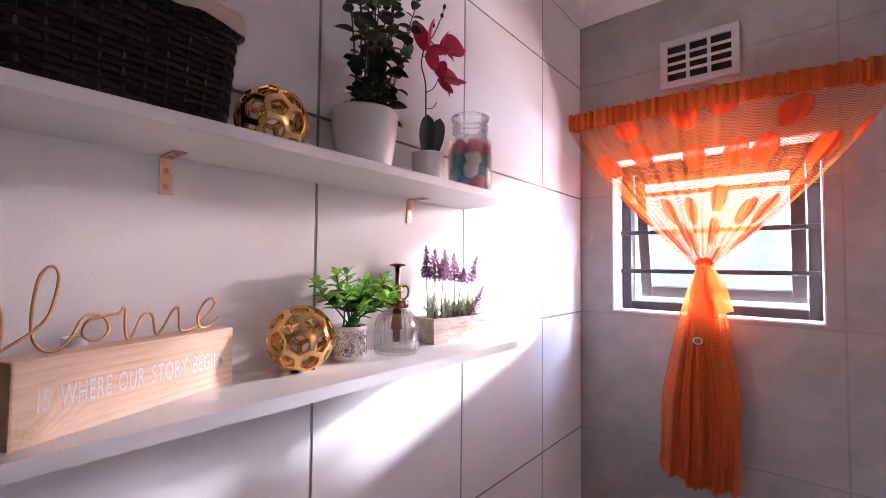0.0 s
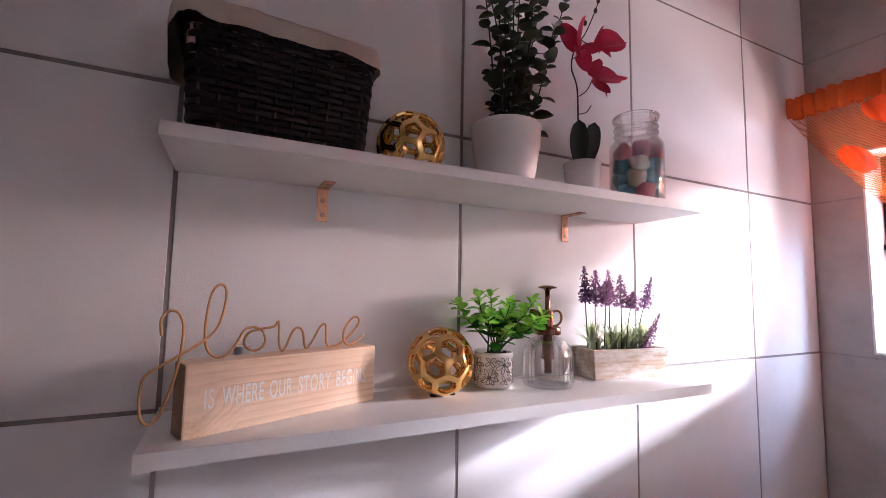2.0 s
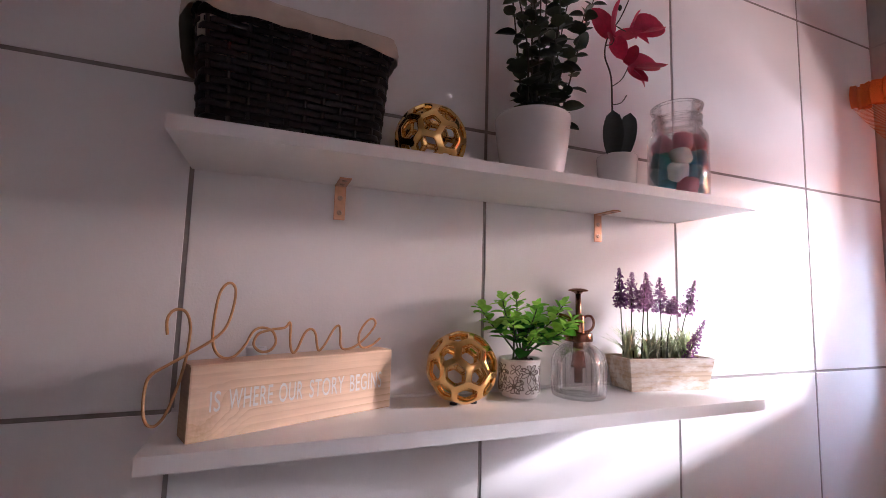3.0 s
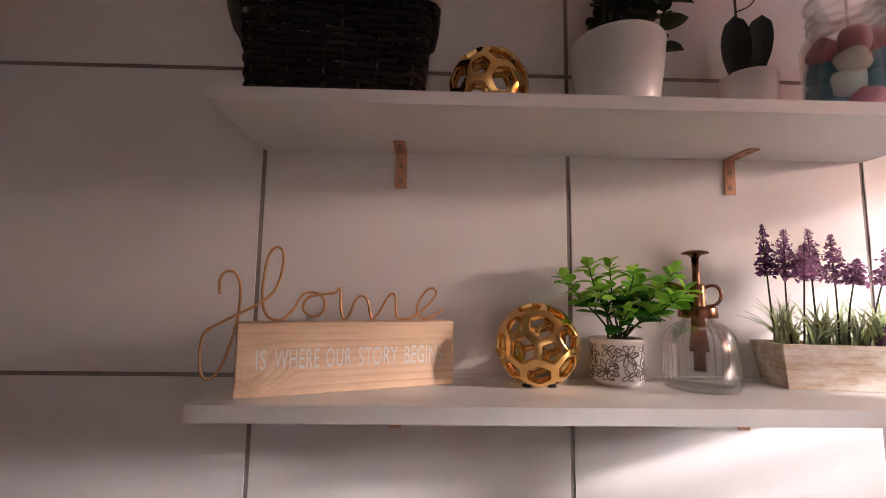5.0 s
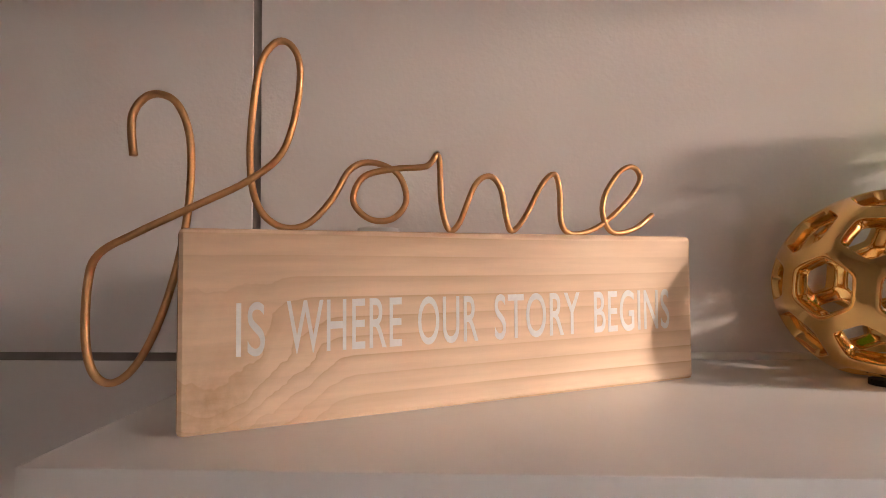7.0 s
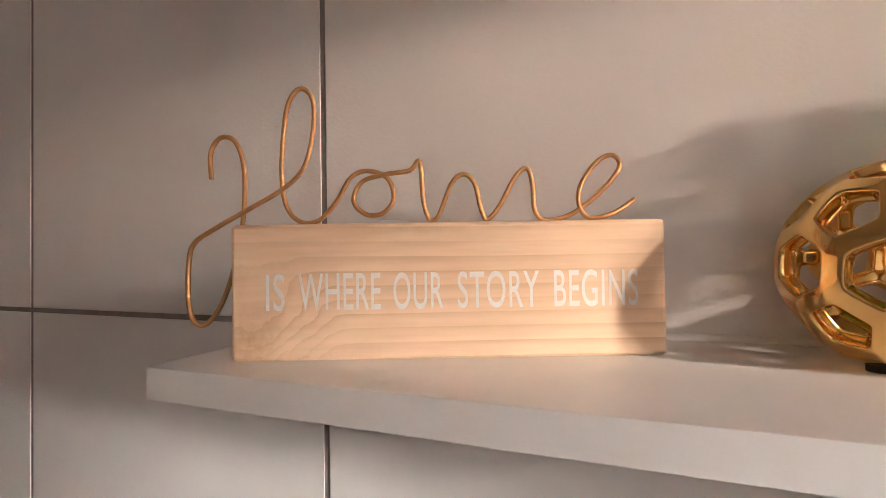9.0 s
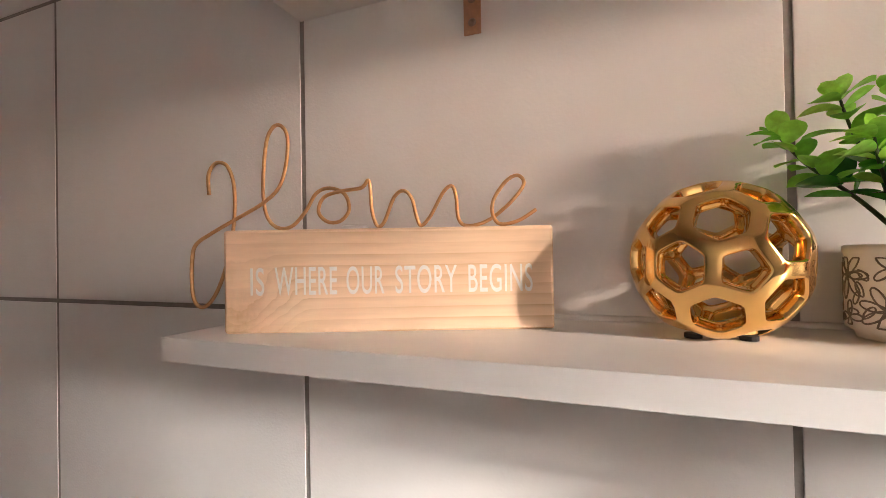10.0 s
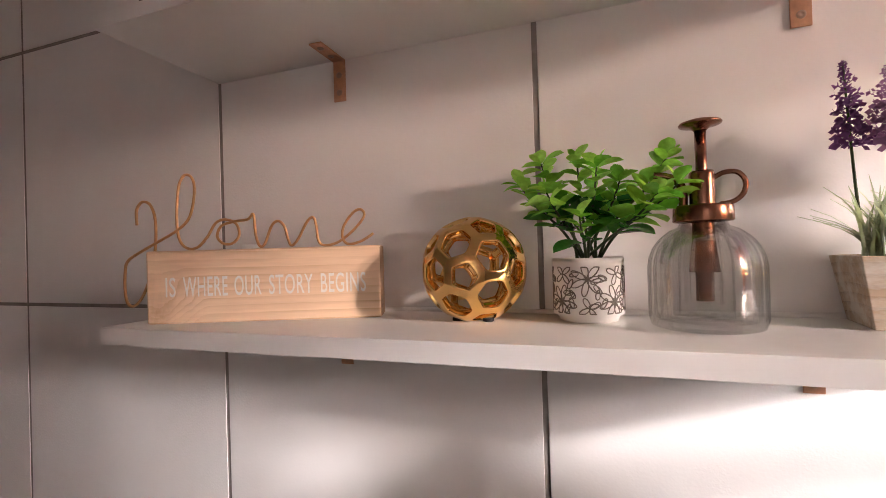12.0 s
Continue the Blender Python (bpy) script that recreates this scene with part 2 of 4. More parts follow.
M_WASHED = wood_material("whitewashed_wood", (0.60, 0.44, 0.29), (0.27, 0.16, 0.085), 0.14, 40.0, worn=(0.76, 0.72, 0.66))


def glass_material(name, tint, clear, sheen=0.0):
    """Real glass, part of whose light passes straight as through a thin wall."""
    m = Mat(name, tint, 0.0, 0.0, Transmission_Weight=1.0, IOR=1.45)
    t = m.n.new("ShaderNodeBsdfTransparent")
    t.inputs[0].default_value = (*tint, 1)
    if sheen:
        gloss = m.node("ShaderNodeBsdfGlossy", Roughness=0.03)
        fres = m.node("ShaderNodeFresnel", IOR=1.5)
        thin = m.n.new("ShaderNodeMixShader")
        share = m.node("ShaderNodeMath")
        share.operation = "MULTIPLY"
        share.inputs[1].default_value = sheen
        m.l.new(fres.outputs[0], share.inputs[0])
        m.l.new(share.outputs[0], thin.inputs[0])
        m.l.new(t.outputs[0], thin.inputs[1])
        m.l.new(gloss.outputs[0], thin.inputs[2])
        t = thin
    mix = m.n.new("ShaderNodeMixShader")
    mix.inputs[0].default_value = clear
    m.l.new(m.b.outputs[0], mix.inputs[1])
    m.l.new(t.outputs[0], mix.inputs[2])
    m.l.new(mix.outputs[0], m.n["Material Output"].inputs[0])
    return m.m


M_FROST = plain("frosted_white_glass", (0.86, 0.86, 0.86), 0.35, spread=0.02, Transmission_Weight=0.55)
M_GLASS = glass_material("clear_glass", (0.998, 1.0, 0.999), 0.90, 0.45)
M_JAR = glass_material("jar_glass", (0.995, 1.0, 0.997), 0.86, 0.42)
M_PANE = glass_material("window_glass", (0.95, 0.98, 0.98), 0.85)


def curtain_material(name, solid, spots=1.0):
    """Orange knit: open mesh with woven spots; solid raises its cover."""
    m = Mat(name, (0.85, 0.20, 0.03), 0.8)
    uv = m.n.new("ShaderNodeTexCoord").outputs["UV"]
    mp = m.n.new("ShaderNodeMapping")
    mp.inputs["Scale"].default_value = (6.0, 3.4, 1.0)
    m.l.new(uv, mp.inputs["Vector"])
    vor = m.node("ShaderNodeTexVoronoi", Scale=1.0, Randomness=0.75)
    vor.voronoi_dimensions = "2D"
    m.l.new(mp.outputs[0], vor.inputs["Vector"])
    spot = m.span(vor.outputs["Distance"], spots, 0.0, 0.27, 0.30)
    rows = m.node("ShaderNodeTexWave", Scale=1.0, Distortion=1.2, Detail=1.0)
    rows.bands_direction = "Y"
    mp2 = m.n.new("ShaderNodeMapping")
    mp2.inputs["Scale"].default_value = (46.0, 36.0, 1.0)
    m.l.new(uv, mp2.inputs["Vector"])
    m.l.new(mp2.outputs[0], rows.inputs["Vector"])
    col = m.mix((0.80, 0.17, 0.022), (0.72, 0.065, 0.006), fac=spot, kind="MIX")
    m.to(col, "Base Color")
    tr = m.n.new("ShaderNodeBsdfTranslucent")
    m.l.new(col, tr.inputs[0])
    cloth = m.n.new("ShaderNodeMixShader")
    cloth.inputs[0].default_value = 0.38
    m.l.new(m.b.outputs[0], cloth.inputs[1])
    m.l.new(tr.outputs[0], cloth.inputs[2])
    cover = m.span(rows.outputs["Fac"], solid - 0.22, min(1.0, solid + 0.22), 0.2, 0.8)
    sep = m.n.new("ShaderNodeSeparateXYZ")
    m.l.new(uv, sep.inputs[0])
    gathered = m.span(sep.outputs["Y"], 1.0, 0.0, 0.0, 0.75)
    cover = m.mix(cover, (0.80, 0.80, 0.80), fac=gathered, kind="MIX")
    cover = m.mix(cover, (0.95, 0.95, 0.95), fac=spot, kind="MIX")
    hole = m.n.new("ShaderNodeBsdfTransparent")
    hole.inputs[0].default_value = (1.0, 0.84, 0.74, 1)
    out = m.n.new("ShaderNodeMixShader")
    m.l.new(cover, out.inputs[0])
    m.l.new(hole.outputs[0], out.inputs[1])
    m.l.new(cloth.outputs[0], out.inputs[2])
    m.l.new(out.outputs[0], m.n["Material Output"].inputs[0])
    return m.m


M_SHEER = curtain_material("orange_open_knit", 0.26)
M_TAIL = curtain_material("orange_hanging_knit", 0.80, 0.0)
M_CLOTH = curtain_material("orange_gathered_knit", 0.93, 0.0)


# ---- mesh helpers ----
def part(name, bm, material, parent=None, label="", smooth=False):
    me = bpy.data.meshes.new(name)
    bm.normal_update()
    bm.to_mesh(me)
    bm.free()
    if smooth:
        me.shade_smooth()
    me.materials.append(material)
    ob = new(name, me)
    if parent is not None:
        ob.parent = parent
    if label:
        tagged(ob, label)
    return ob


def shared(name, mesh, parent, m):
    """One more object on a mesh that others share."""
    ob = new(name, mesh)
    ob.parent = parent
    ob.matrix_local = m
    return ob


def mesh_of(name, bm, material, smooth=True):
    me = bpy.data.meshes.new(name)
    bm.normal_update()
    bm.to_mesh(me)
    bm.free()
    if smooth:
        me.shade_smooth()
    me.materials.append(material)
    return me


def box(bm, lo, hi, bevel=0.0):
    r = bmesh.ops.create_cube(bm, size=1.0)
    vs = r["verts"]
    for v in vs:
        v.co = Vector([a + (c + 0.5) * (b - a) for a, b, c in zip(lo, hi, v.co)])
    if bevel:
        es = list({e for v in vs for e in v.link_edges})
        bmesh.ops.bevel(bm, geom=es, offset=bevel, segments=2, affect="EDGES", profile=0.5)
    return bm


def boxed(lo, hi, bevel=0.0):
    return box(bmesh.new(), lo, hi, bevel)


def smooth_path(pts, per=6, closed=False):
    """Catmull-Rom through the points."""
    p = [Vector(q) for q in pts]
    n = len(p)
    out = []
    for i in range(n if closed else n - 1):
        a, b, c, d = (p[(i + k) % n] if closed else p[min(max(i + k, 0), n - 1)] for k in (-1, 0, 1, 2))
        for j in range(per):
            t = j / per
            out.append(0.5 * (2 * b + (c - a) * t + (2 * a - 5 * b + 4 * c - d) * t * t + (3 * b - a - 3 * c + d) * t ** 3))
    if not closed:
        out.append(p[-1])
    return out


def tube(bm, pts, radius, sides=8, closed=False, flat=1.0, up=None):
    """Sweep a round or flattened section along the points. radius: a number or f(0..1)."""
    pts = [Vector(p) for p in pts]
    n = len(pts)
    rings, ref = [], Vector(up) if up else None
    for i, p in enumerate(pts):
        q0, q1 = (pts[i - 1], pts[(i + 1) % n]) if closed else (pts[max(i - 1, 0)], pts[min(i + 1, n - 1)])
        d = (q1 - q0).normalized()
        if ref is None:
            ref = d.orthogonal()
        s = ref - d * ref.dot(d)
        s = s.normalized() if s.length > 1e-6 else d.orthogonal().normalized()
        if up is None:
            ref = s
        w = d.cross(s)
        r = radius(i / max(n - 1, 1)) if callable(radius) else radius
        rings.append([bm.verts.new(p + s * (math.cos(2 * math.pi * k / sides) * r) + w * (math.sin(2 * math.pi * k / sides) * r * flat)) for k in range(sides)])
    for i in range(n if closed else n - 1):
        a, b = rings[i], rings[(i + 1) % n]
        for k in range(sides):
            bm.faces.new((a[k], a[(k + 1) % sides], b[(k + 1) % sides], b[k]))
    if not closed:
        bm.faces.new(list(reversed(rings[0])))
        bm.faces.new(rings[-1])
    return bm


def lathe(bm, profile, sides=48, centre=(0, 0, 0), ribs=None):
    """Turn a profile of (radius, height) round the z axis. ribs: f(angle, height, radius) scales the radius."""
    rings = []
    c = Vector(centre)
    for r, z in profile:
        if r < 1e-6:
            rings.append([bm.verts.new(c + Vector((0, 0, z)))])
            continue
        ring = []
        for k in range(sides):
            a = 2 * math.pi * k / sides
            q = r * (ribs(a, z, r) if ribs else 1.0)
            ring.append(bm.verts.new(c + Vector((q * math.cos(a), q * math.sin(a), z))))
        rings.append(ring)
    for a, b in zip(rings, rings[1:]):
        for k in range(sides):
            k2 = (k + 1) % sides
            if len(a) == 1 and len(b) == 1:
                continue
            if len(a) == 1:
                bm.faces.new((a[0], b[k2], b[k]))
            elif len(b) == 1:
                bm.faces.new((a[k], a[k2], b[0]))
            else:
                bm.faces.new((a[k], a[k2], b[k2], b[k]))
    return bm


def leaf_mesh(name, material, length, width, fold=0.15, droop=0.2, tip=1.0, seg=6, peak=0.85):
    """An oval leaf from the origin along x, folded at its rib and bent down, two faces thick at the rib."""
    bm = bmesh.new()
    rows = []
    for i in range(seg + 1):
        t = i / seg
        w = width * 0.5 * max(0.0, math.sin(math.pi * min(1.0, t ** peak))) ** (0.75 * tip) + 0.0002
        x, z = length * t, -droop * length * t * t
        rows.append([bm.verts.new((x, s * w, z + abs(s) * w * fold - (0.0 if s else 0.0003))) for s in (-1, -0.5, 0, 0.5, 1)])
    for a, b in zip(rows, rows[1:]):
        for k in range(4):
            bm.faces.new((a[k], b[k], b[k + 1], a[k + 1]))
    return mesh_of(name, bm, material)


def aim(place, way, spin=0.0, size=1.0):
    """A pose whose x axis points along way."""
    q = Vector(way).to_track_quat("X", "Z").to_matrix().to_4x4()
    return Matrix.Translation(place) @ q @ pose(0, 0, 0, spin, 0, 0) @ Matrix.Diagonal((size, size, size, 1))


def thing(name, place, label, category, group="", rz=0.0):
    e = new(name)
    e.empty_display_size = 0.02
    e.matrix_basis = pose(*place, 0, 0, rz)
    return tagged(e, label, category, group)


# ---- structure ----
NORTH, EAST, SOUTH, TOP = 1.492, 1.55, -1.30, 2.69
PITCH, JOINT = 0.40, 0.0054
WX0, WX1, WZ0, WZ1 = 0.111, 0.656, 1.610, 2.120


def structure(name, bm, material, label, category):
    return tagged(part(name, bm, material), label, category, kind="structure")


wall_west = structure("wall_west", boxed((-0.15, SOUTH - 0.15, 0), (-0.0009, NORTH + 0.15, TOP)), M_GROUT, "white glazed tile wall with grey grout joints", "wall")
bm = bmesh.new()
for lo, hi in (((0, 0), (WX0, TOP)), ((WX1, 0), (EAST, TOP)), ((WX0, 0), (WX1, WZ0)), ((WX0, WZ1), (WX1, TOP))):
    box(bm, (lo[0] - (0.0009 if lo[0] == 0 else 0), NORTH + 0.0009, lo[1]), (hi[0], NORTH + 0.15, hi[1]))
wall_north = structure("wall_north", bm, M_GROUT_W, "grey tile wall with a small window", "wall")
structure("wall_east", boxed((EAST, SOUTH - 0.15, 0), (EAST + 0.15, NORTH + 0.15, TOP)), M_PLASTER, "plain white plastered wall", "wall")
structure("wall_south", boxed((-0.0025, SOUTH - 0.15, 0), (EAST, SOUTH, TOP)), M_PLASTER, "plain white plastered wall", "wall")
structure("floor", boxed((-0.15, SOUTH - 0.15, -0.1), (EAST + 0.15, NORTH + 0.15, 0)), M_FLOOR, "plain grey bathroom floor", "floor")
structure("ceiling", boxed((-0.15, SOUTH - 0.15, TOP), (EAST + 0.15, NORTH + 0.15, TOP + 0.1)), M_PLASTER, "plain white plaster ceiling", "ceiling")


def cornice(name, start, end, inward):
    """A coved plaster strip between wall and ceiling."""
    bm = bmesh.new()
    s, e, n = Vector(start), Vector(end), Vector(inward)
    prof = [(0, 0), (0.006, 0)]
    prof += [(0.070 - 0.062 * math.cos(a), 0.066 - 0.060 * (1 - math.sin(a))) for a in [radians(x) for x in range(0, 91, 15)]]
    prof += [(0.076, 0.070), (0, 0.070)]
    ra = [bm.verts.new(s + n * d + Vector((0, 0, h))) for d, h in prof]
    rb = [bm.verts.new(e + n * d + Vector((0, 0, h))) for d, h in prof]
    for i in range(len(prof)):
        j = (i + 1) % len(prof)
        bm.faces.new((ra[i], ra[j], rb[j], rb[i]))
    bm.faces.new(ra), bm.faces.new(rb)
    bmesh.ops.recalc_face_normals(bm, faces=bm.faces)
    return structure(name, bm, M_PLASTER, "white coved plaster cornice under the ceiling", "cornice")


cornice("trim_west", (0.0005, SOUTH, TOP - 0.0705), (0.0005, NORTH - 0.001, TOP - 0.0705), (1, 0, 0))
cornice("trim_north", (0.001, NORTH - 0.0005, TOP - 0.0705), (EAST, NORTH - 0.0005, TOP - 0.0705), (0, -1, 0))

# Window reveal, frame, sash and bars.
bm = bmesh.new()
RV = 0.005
box(bm, (WX0, NORTH - 0.002, WZ0), (WX0 + RV, NORTH + 0.15, WZ1))
box(bm, (WX1 - RV, NORTH - 0.002, WZ0), (WX1, NORTH + 0.15, WZ1))
box(bm, (WX0 + RV, NORTH - 0.004, WZ0), (WX1 - RV, NORTH + 0.15, WZ0 + RV))
box(bm, (WX0 + RV, NORTH - 0.002, WZ1 - RV), (WX1 - RV, NORTH + 0.15, WZ1))
structure("window_reveal", bm, M_REVEAL, "white painted window reveal and sill", "reveal")

window = tagged(thing("window_1", (0, 0, 0), "small dark framed bathroom window with its sash ajar", "window"), kind="structure")
FX0, FX1, FZ0, FZ1, FY = WX0 + RV, WX1 - RV, WZ0 + RV, WZ1 - RV, NORTH + 0.088
FW = 0.030
for name, lo, hi in (("jamb", (FX0, FZ0), (FX0 + FW, FZ1)), ("jamb", (FX1 - FW, FZ0), (FX1, FZ1)),
                     ("bottom_rail", (FX0 + FW, FZ0), (FX1 - FW, FZ0 + 0.026)), ("top_rail", (FX0 + FW, FZ1 - 0.028), (FX1 - FW, FZ1))):
    part(name, boxed((lo[0], FY, lo[1]), (hi[0], FY + 0.045, hi[1]), 0.002), M_FRAME, window)
SX0, SX1, SZ0, SZ1 = FX0 + FW + 0.003, FX1 - FW - 0.003, FZ0 + 0.030, FZ1 - 0.031
sash = new("sash")
sash.parent = window
sash.matrix_local = pose(0, FY + 0.03, SZ1, 11, 0, 0)
H = SZ1 - SZ0
SW = 0.036
for name, lo, hi in (("stile", (SX0, -H), (SX0 + SW, 0)), ("stile", (SX1 - SW, -H), (SX1, 0)),
                     ("rail", (SX0 + SW, -H), (SX1 - SW, -H + SW)), ("rail", (SX0 + SW, -SW), (SX1 - SW, 0))):
    part(name, boxed((lo[0], 0, lo[1]), (hi[0], 0.022, hi[1]), 0.002), M_SASH, sash)
pane = part("pane", boxed((SX0 + SW, 0.009, -H + SW), (SX1 - SW, 0.013, -SW)), M_PANE, sash)
pane.visible_shadow = False
for z in (1.745, 1.876, 2.004):
    part("burglar_bar", boxed((FX0 + 0.001, FY - 0.016, z - 0.007), (FX1 - 0.001, FY - 0.004, z + 0.007), 0.002), M_BAR, window)
for z in (1.71, 1.93):
    part("stay", boxed((FX0 + 0.004, FY - 0.004, z - 0.010), (FX0 + 0.020, FY - 0.0005, z + 0.010), 0.001), M_BAR, window)

# Air vent above the window.
vent = thing("air_vent", (0.268, NORTH, 2.324), "white louvred air vent set in the grey tiles", "vent")
VW, VH, VB = 0.213, 0.152, 0.021
# Dark sheet painted for the shade inside the vent's openings.
part("shade_backing", boxed((0.004, -0.0015, 0.004), (VW - 0.004, 0.0, VH - 0.004)), M_DARK, vent)
bm = bmesh.new()
for lo, hi in (((0, 0), (VB, VH)), ((VW - VB, 0), (VW, VH)), ((VB, 0), (VW - VB, VB)), ((VB, VH - VB), (VW - VB, VH))):
    box(bm, (lo[0], -0.012, lo[1]), (hi[0], -0.0005, hi[1]), 0.0015)
part("frame", bm, M_VENT, vent)
inner_w, inner_h = VW - 2 * VB, VH - 2 * VB
for k in (1, 2):
    x = VB + inner_w * k / 3
    part("mullion", boxed((x - 0.005, -0.011, VB), (x + 0.005, -0.002, VH - VB), 0.001), M_VENT, vent)
for k in (1, 2, 3):
    z = VB + inner_h * k / 4
    ob = part("slat", boxed((VB, -0.0045, -0.0045), (VW - VB, 0.0045, 0.0045), 0.001), M_VENT, vent)
    ob.matrix_local = pose(0, -0.0065, z, 25, 0, 0)

# Outdoors.
structure("ground", boxed((-60, -60, -0.3), (60, 120, -0.2)), plain("dry_lawn", (0.14, 0.15, 0.07), 0.95, spread=0.3, scale=3), "dry lawn outside the window", "ground")
# Emission stands in for daylight on the garden backdrop.
m = Mat("glowing_garden", (0.6, 0.7, 0.65), 0.9)
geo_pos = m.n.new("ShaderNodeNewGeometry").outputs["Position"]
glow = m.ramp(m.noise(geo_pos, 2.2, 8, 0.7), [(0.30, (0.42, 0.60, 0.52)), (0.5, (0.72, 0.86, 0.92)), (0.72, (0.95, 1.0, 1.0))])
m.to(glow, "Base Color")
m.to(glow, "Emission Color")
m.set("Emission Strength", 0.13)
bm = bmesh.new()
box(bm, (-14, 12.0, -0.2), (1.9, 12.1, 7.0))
structure("backdrop", bm, m.m, "glowing sheet coloured as pale foliage in the distance", "backdrop")

# ---- shelves and brackets ----
LOW, HIGH = 1.6003, 1.902


def wall_shelf(z, depth, length, thick, label):
    """A melamine board with thin edging on its front and ends."""
    shelf = thing("wall_shelf", (0, 0, z), label, "shelf", "wall shelves")
    part("board", boxed((0.0006, 0.0006, -thick), (depth - 0.0006, length - 0.0006, 0.0), 0.0003), M_MELAMINE, shelf)
    part("front_edging", boxed((depth - 0.0006, 0.0, -thick - 0.0001), (depth + 0.0002, length, 0.0001), 0.0003), M_EDGING, shelf)
    part("end_edging", boxed((0.0006, -0.0002, -thick - 0.0001), (depth - 0.0006, 0.0006, 0.0001), 0.0003), M_EDGING, shelf)
    part("end_edging", boxed((0.0006, length - 0.0006, -thick - 0.0001), (depth - 0.0006, length + 0.0002, 0.0001), 0.0003), M_EDGING, shelf)
    return shelf


low_shelf = wall_shelf(LOW, 0.150, 0.800, 0.016, "white melamine wall shelf with decor on it")
wall_shelf(HIGH, 0.150, 0.800, 0.0140, "white melamine wall shelf with basket and pots")

part("sealant", tube(bmesh.new(), [(0.0012, 0.001 + 0.798 * k / 24, 0.0010) for k in range(25)], 0.0031, 8), M_EDGING, low_shelf, "white sealant bead along the tiles", True)


def bracket(place, leg=0.048):
    b = thing("shelf_bracket", place, "small copper angle bracket screwed to the tiles", "bracket", "shelf brackets")
    bm = boxed((0.0004, -0.0076, -leg), (0.0024, 0.0076, -0.0002), 0.0005)
    box(bm, (0.0024, -0.0076, -0.0022), (0.048, 0.0076, -0.0002), 0.0005)
    part("angle_plate", bm, M_COPPER, b)
    for z in (-0.018, -0.038):
        bm = lathe(bmesh.new(), [(0.0036, 0), (0.0033, 0.0008), (0.0016, 0.0013), (0.0013, 0.0008), (0, 0.0008)], 14)
        part("screw", bm, M_SCREW, b, smooth=True).matrix_local = pose(0.0024, 0, z, 0, 90, 0)
    for x in (0.018, 0.038):
        bm = lathe(bmesh.new(), [(0.0036, 0), (0.0033, 0.0008), (0.0016, 0.0013), (0.0013, 0.0008), (0, 0.0008)], 14)
        part("screw", bm, M_SCREW, b, smooth=True).matrix_local = pose(x, 0, -0.0022, 180, 0, 0)


for y in (0.179, 0.617):
    bracket((0, y, HIGH - 0.0140))
    bracket((0, y, LOW - 0.016), 0.046)

# ---- wooden sign with a wire word ----
sign = thing("wooden_sign", (0.1295, 0.034, LOW), "pale pine block sign with white lettering and gold wire word", "sign", rz=110.9)
SL, SD, SH = 0.2295, 0.033, 0.0720
bm = boxed((0, 0, 0.0), (SL, SD, SH), 0.0021)
for f in bm.faces:
    f.material_index = 1 if abs(f.normal.x) > 0.9 else 0
block = part("block", bm, M_PINE, sign)
block.data.materials.append(M_PINE_END)


def lettering(word, x0, x1, z0, z1, parent):
    """A word in the built-in font, fitted between the given bounds on the front face."""
    cu = bpy.data.curves.new("word", "FONT")
    cu.body = word
    cu.extrude = 0.01
    cu.offset = 0.006
    cu.space_character = 1.08
    tmp = new("word", cu)
    bpy.context.view_layer.update()
    me = bpy.data.meshes.new_from_object(tmp.evaluated_get(bpy.context.evaluated_depsgraph_get()))
    bpy.data.objects.remove(tmp)
    xs = [v.co.x for v in me.vertices]
    ys = [v.co.y for v in me.vertices]
    ax, bx, ay, by = min(xs), max(xs), min(ys), max(ys)
    for v in me.vertices:
        x, y, z = v.co
        v.co = (x0 + (x - ax) / (bx - ax) * (x1 - x0), -0.00018 if z > 0 else 0.0002, z0 + (y - ay) / (by - ay) * (z1 - z0))
    me.materials.clear()
    me.materials.append(M_PAINT)
    ob = new("lettering", me)
    ob.parent = parent
    tagged(ob, "white painted capital letters")


for word, x0, x1 in (("IS", 0.0185, 0.0278), ("WHERE", 0.0350, 0.0773), ("OUR", 0.0838, 0.1095), ("STORY", 0.1170, 0.1590), ("BEGINS", 0.1667, 0.2102)):
    lettering(word, x0 * 1.02, x1 * 1.02, 0.0263, 0.0457, sign)

# The wire word, letter by letter, in millimetres along and above the block.
w_hook = [(-17.5, 97.4), (-18.5, 111), (-15, 118.5), (-9.6, 120.6), (-3.4, 117), (0.6, 104.5), (0.4, 83.4), (-3, 60), (-9, 37.3),
          (-15.4, 22.8), (-22.1, 17), (-28, 20.4), (-31, 32), (-30.8, 51.6), (-27.4, 62), (-15.6, 69.7)]
w_l = [(2.7, 79.9), (20.3, 90.2), (32.4, 102), (37.9, 120), (39.2, 138), (35.3, 145.8), (29.3, 144.9), (23.8, 133.5), (20.9, 103.6),
       (23, 83), (30.8, 73.3), (41.6, 73.5), (51.6, 83.9)]
w_o = [(59.3, 97.2), (68.6, 100.9), (79.6, 96.5), (83, 85), (76.8, 76.9), (67.2, 76.7), (60.6, 84.2), (65, 94.6), (78.2, 98.6), (92, 100.4)]
w_m = [(97.6, 105.2), (99.2, 84.1), (102.8, 73.1), (107.9, 76), (115.2, 93.2), (122.2, 97.8), (128, 92.3), (131.1, 79.3), (134.4, 72.9),
       (141.1, 79.5), (150.6, 96.3), (157, 100.5), (159.8, 92.1), (161.4, 76.9), (168.2, 72)]
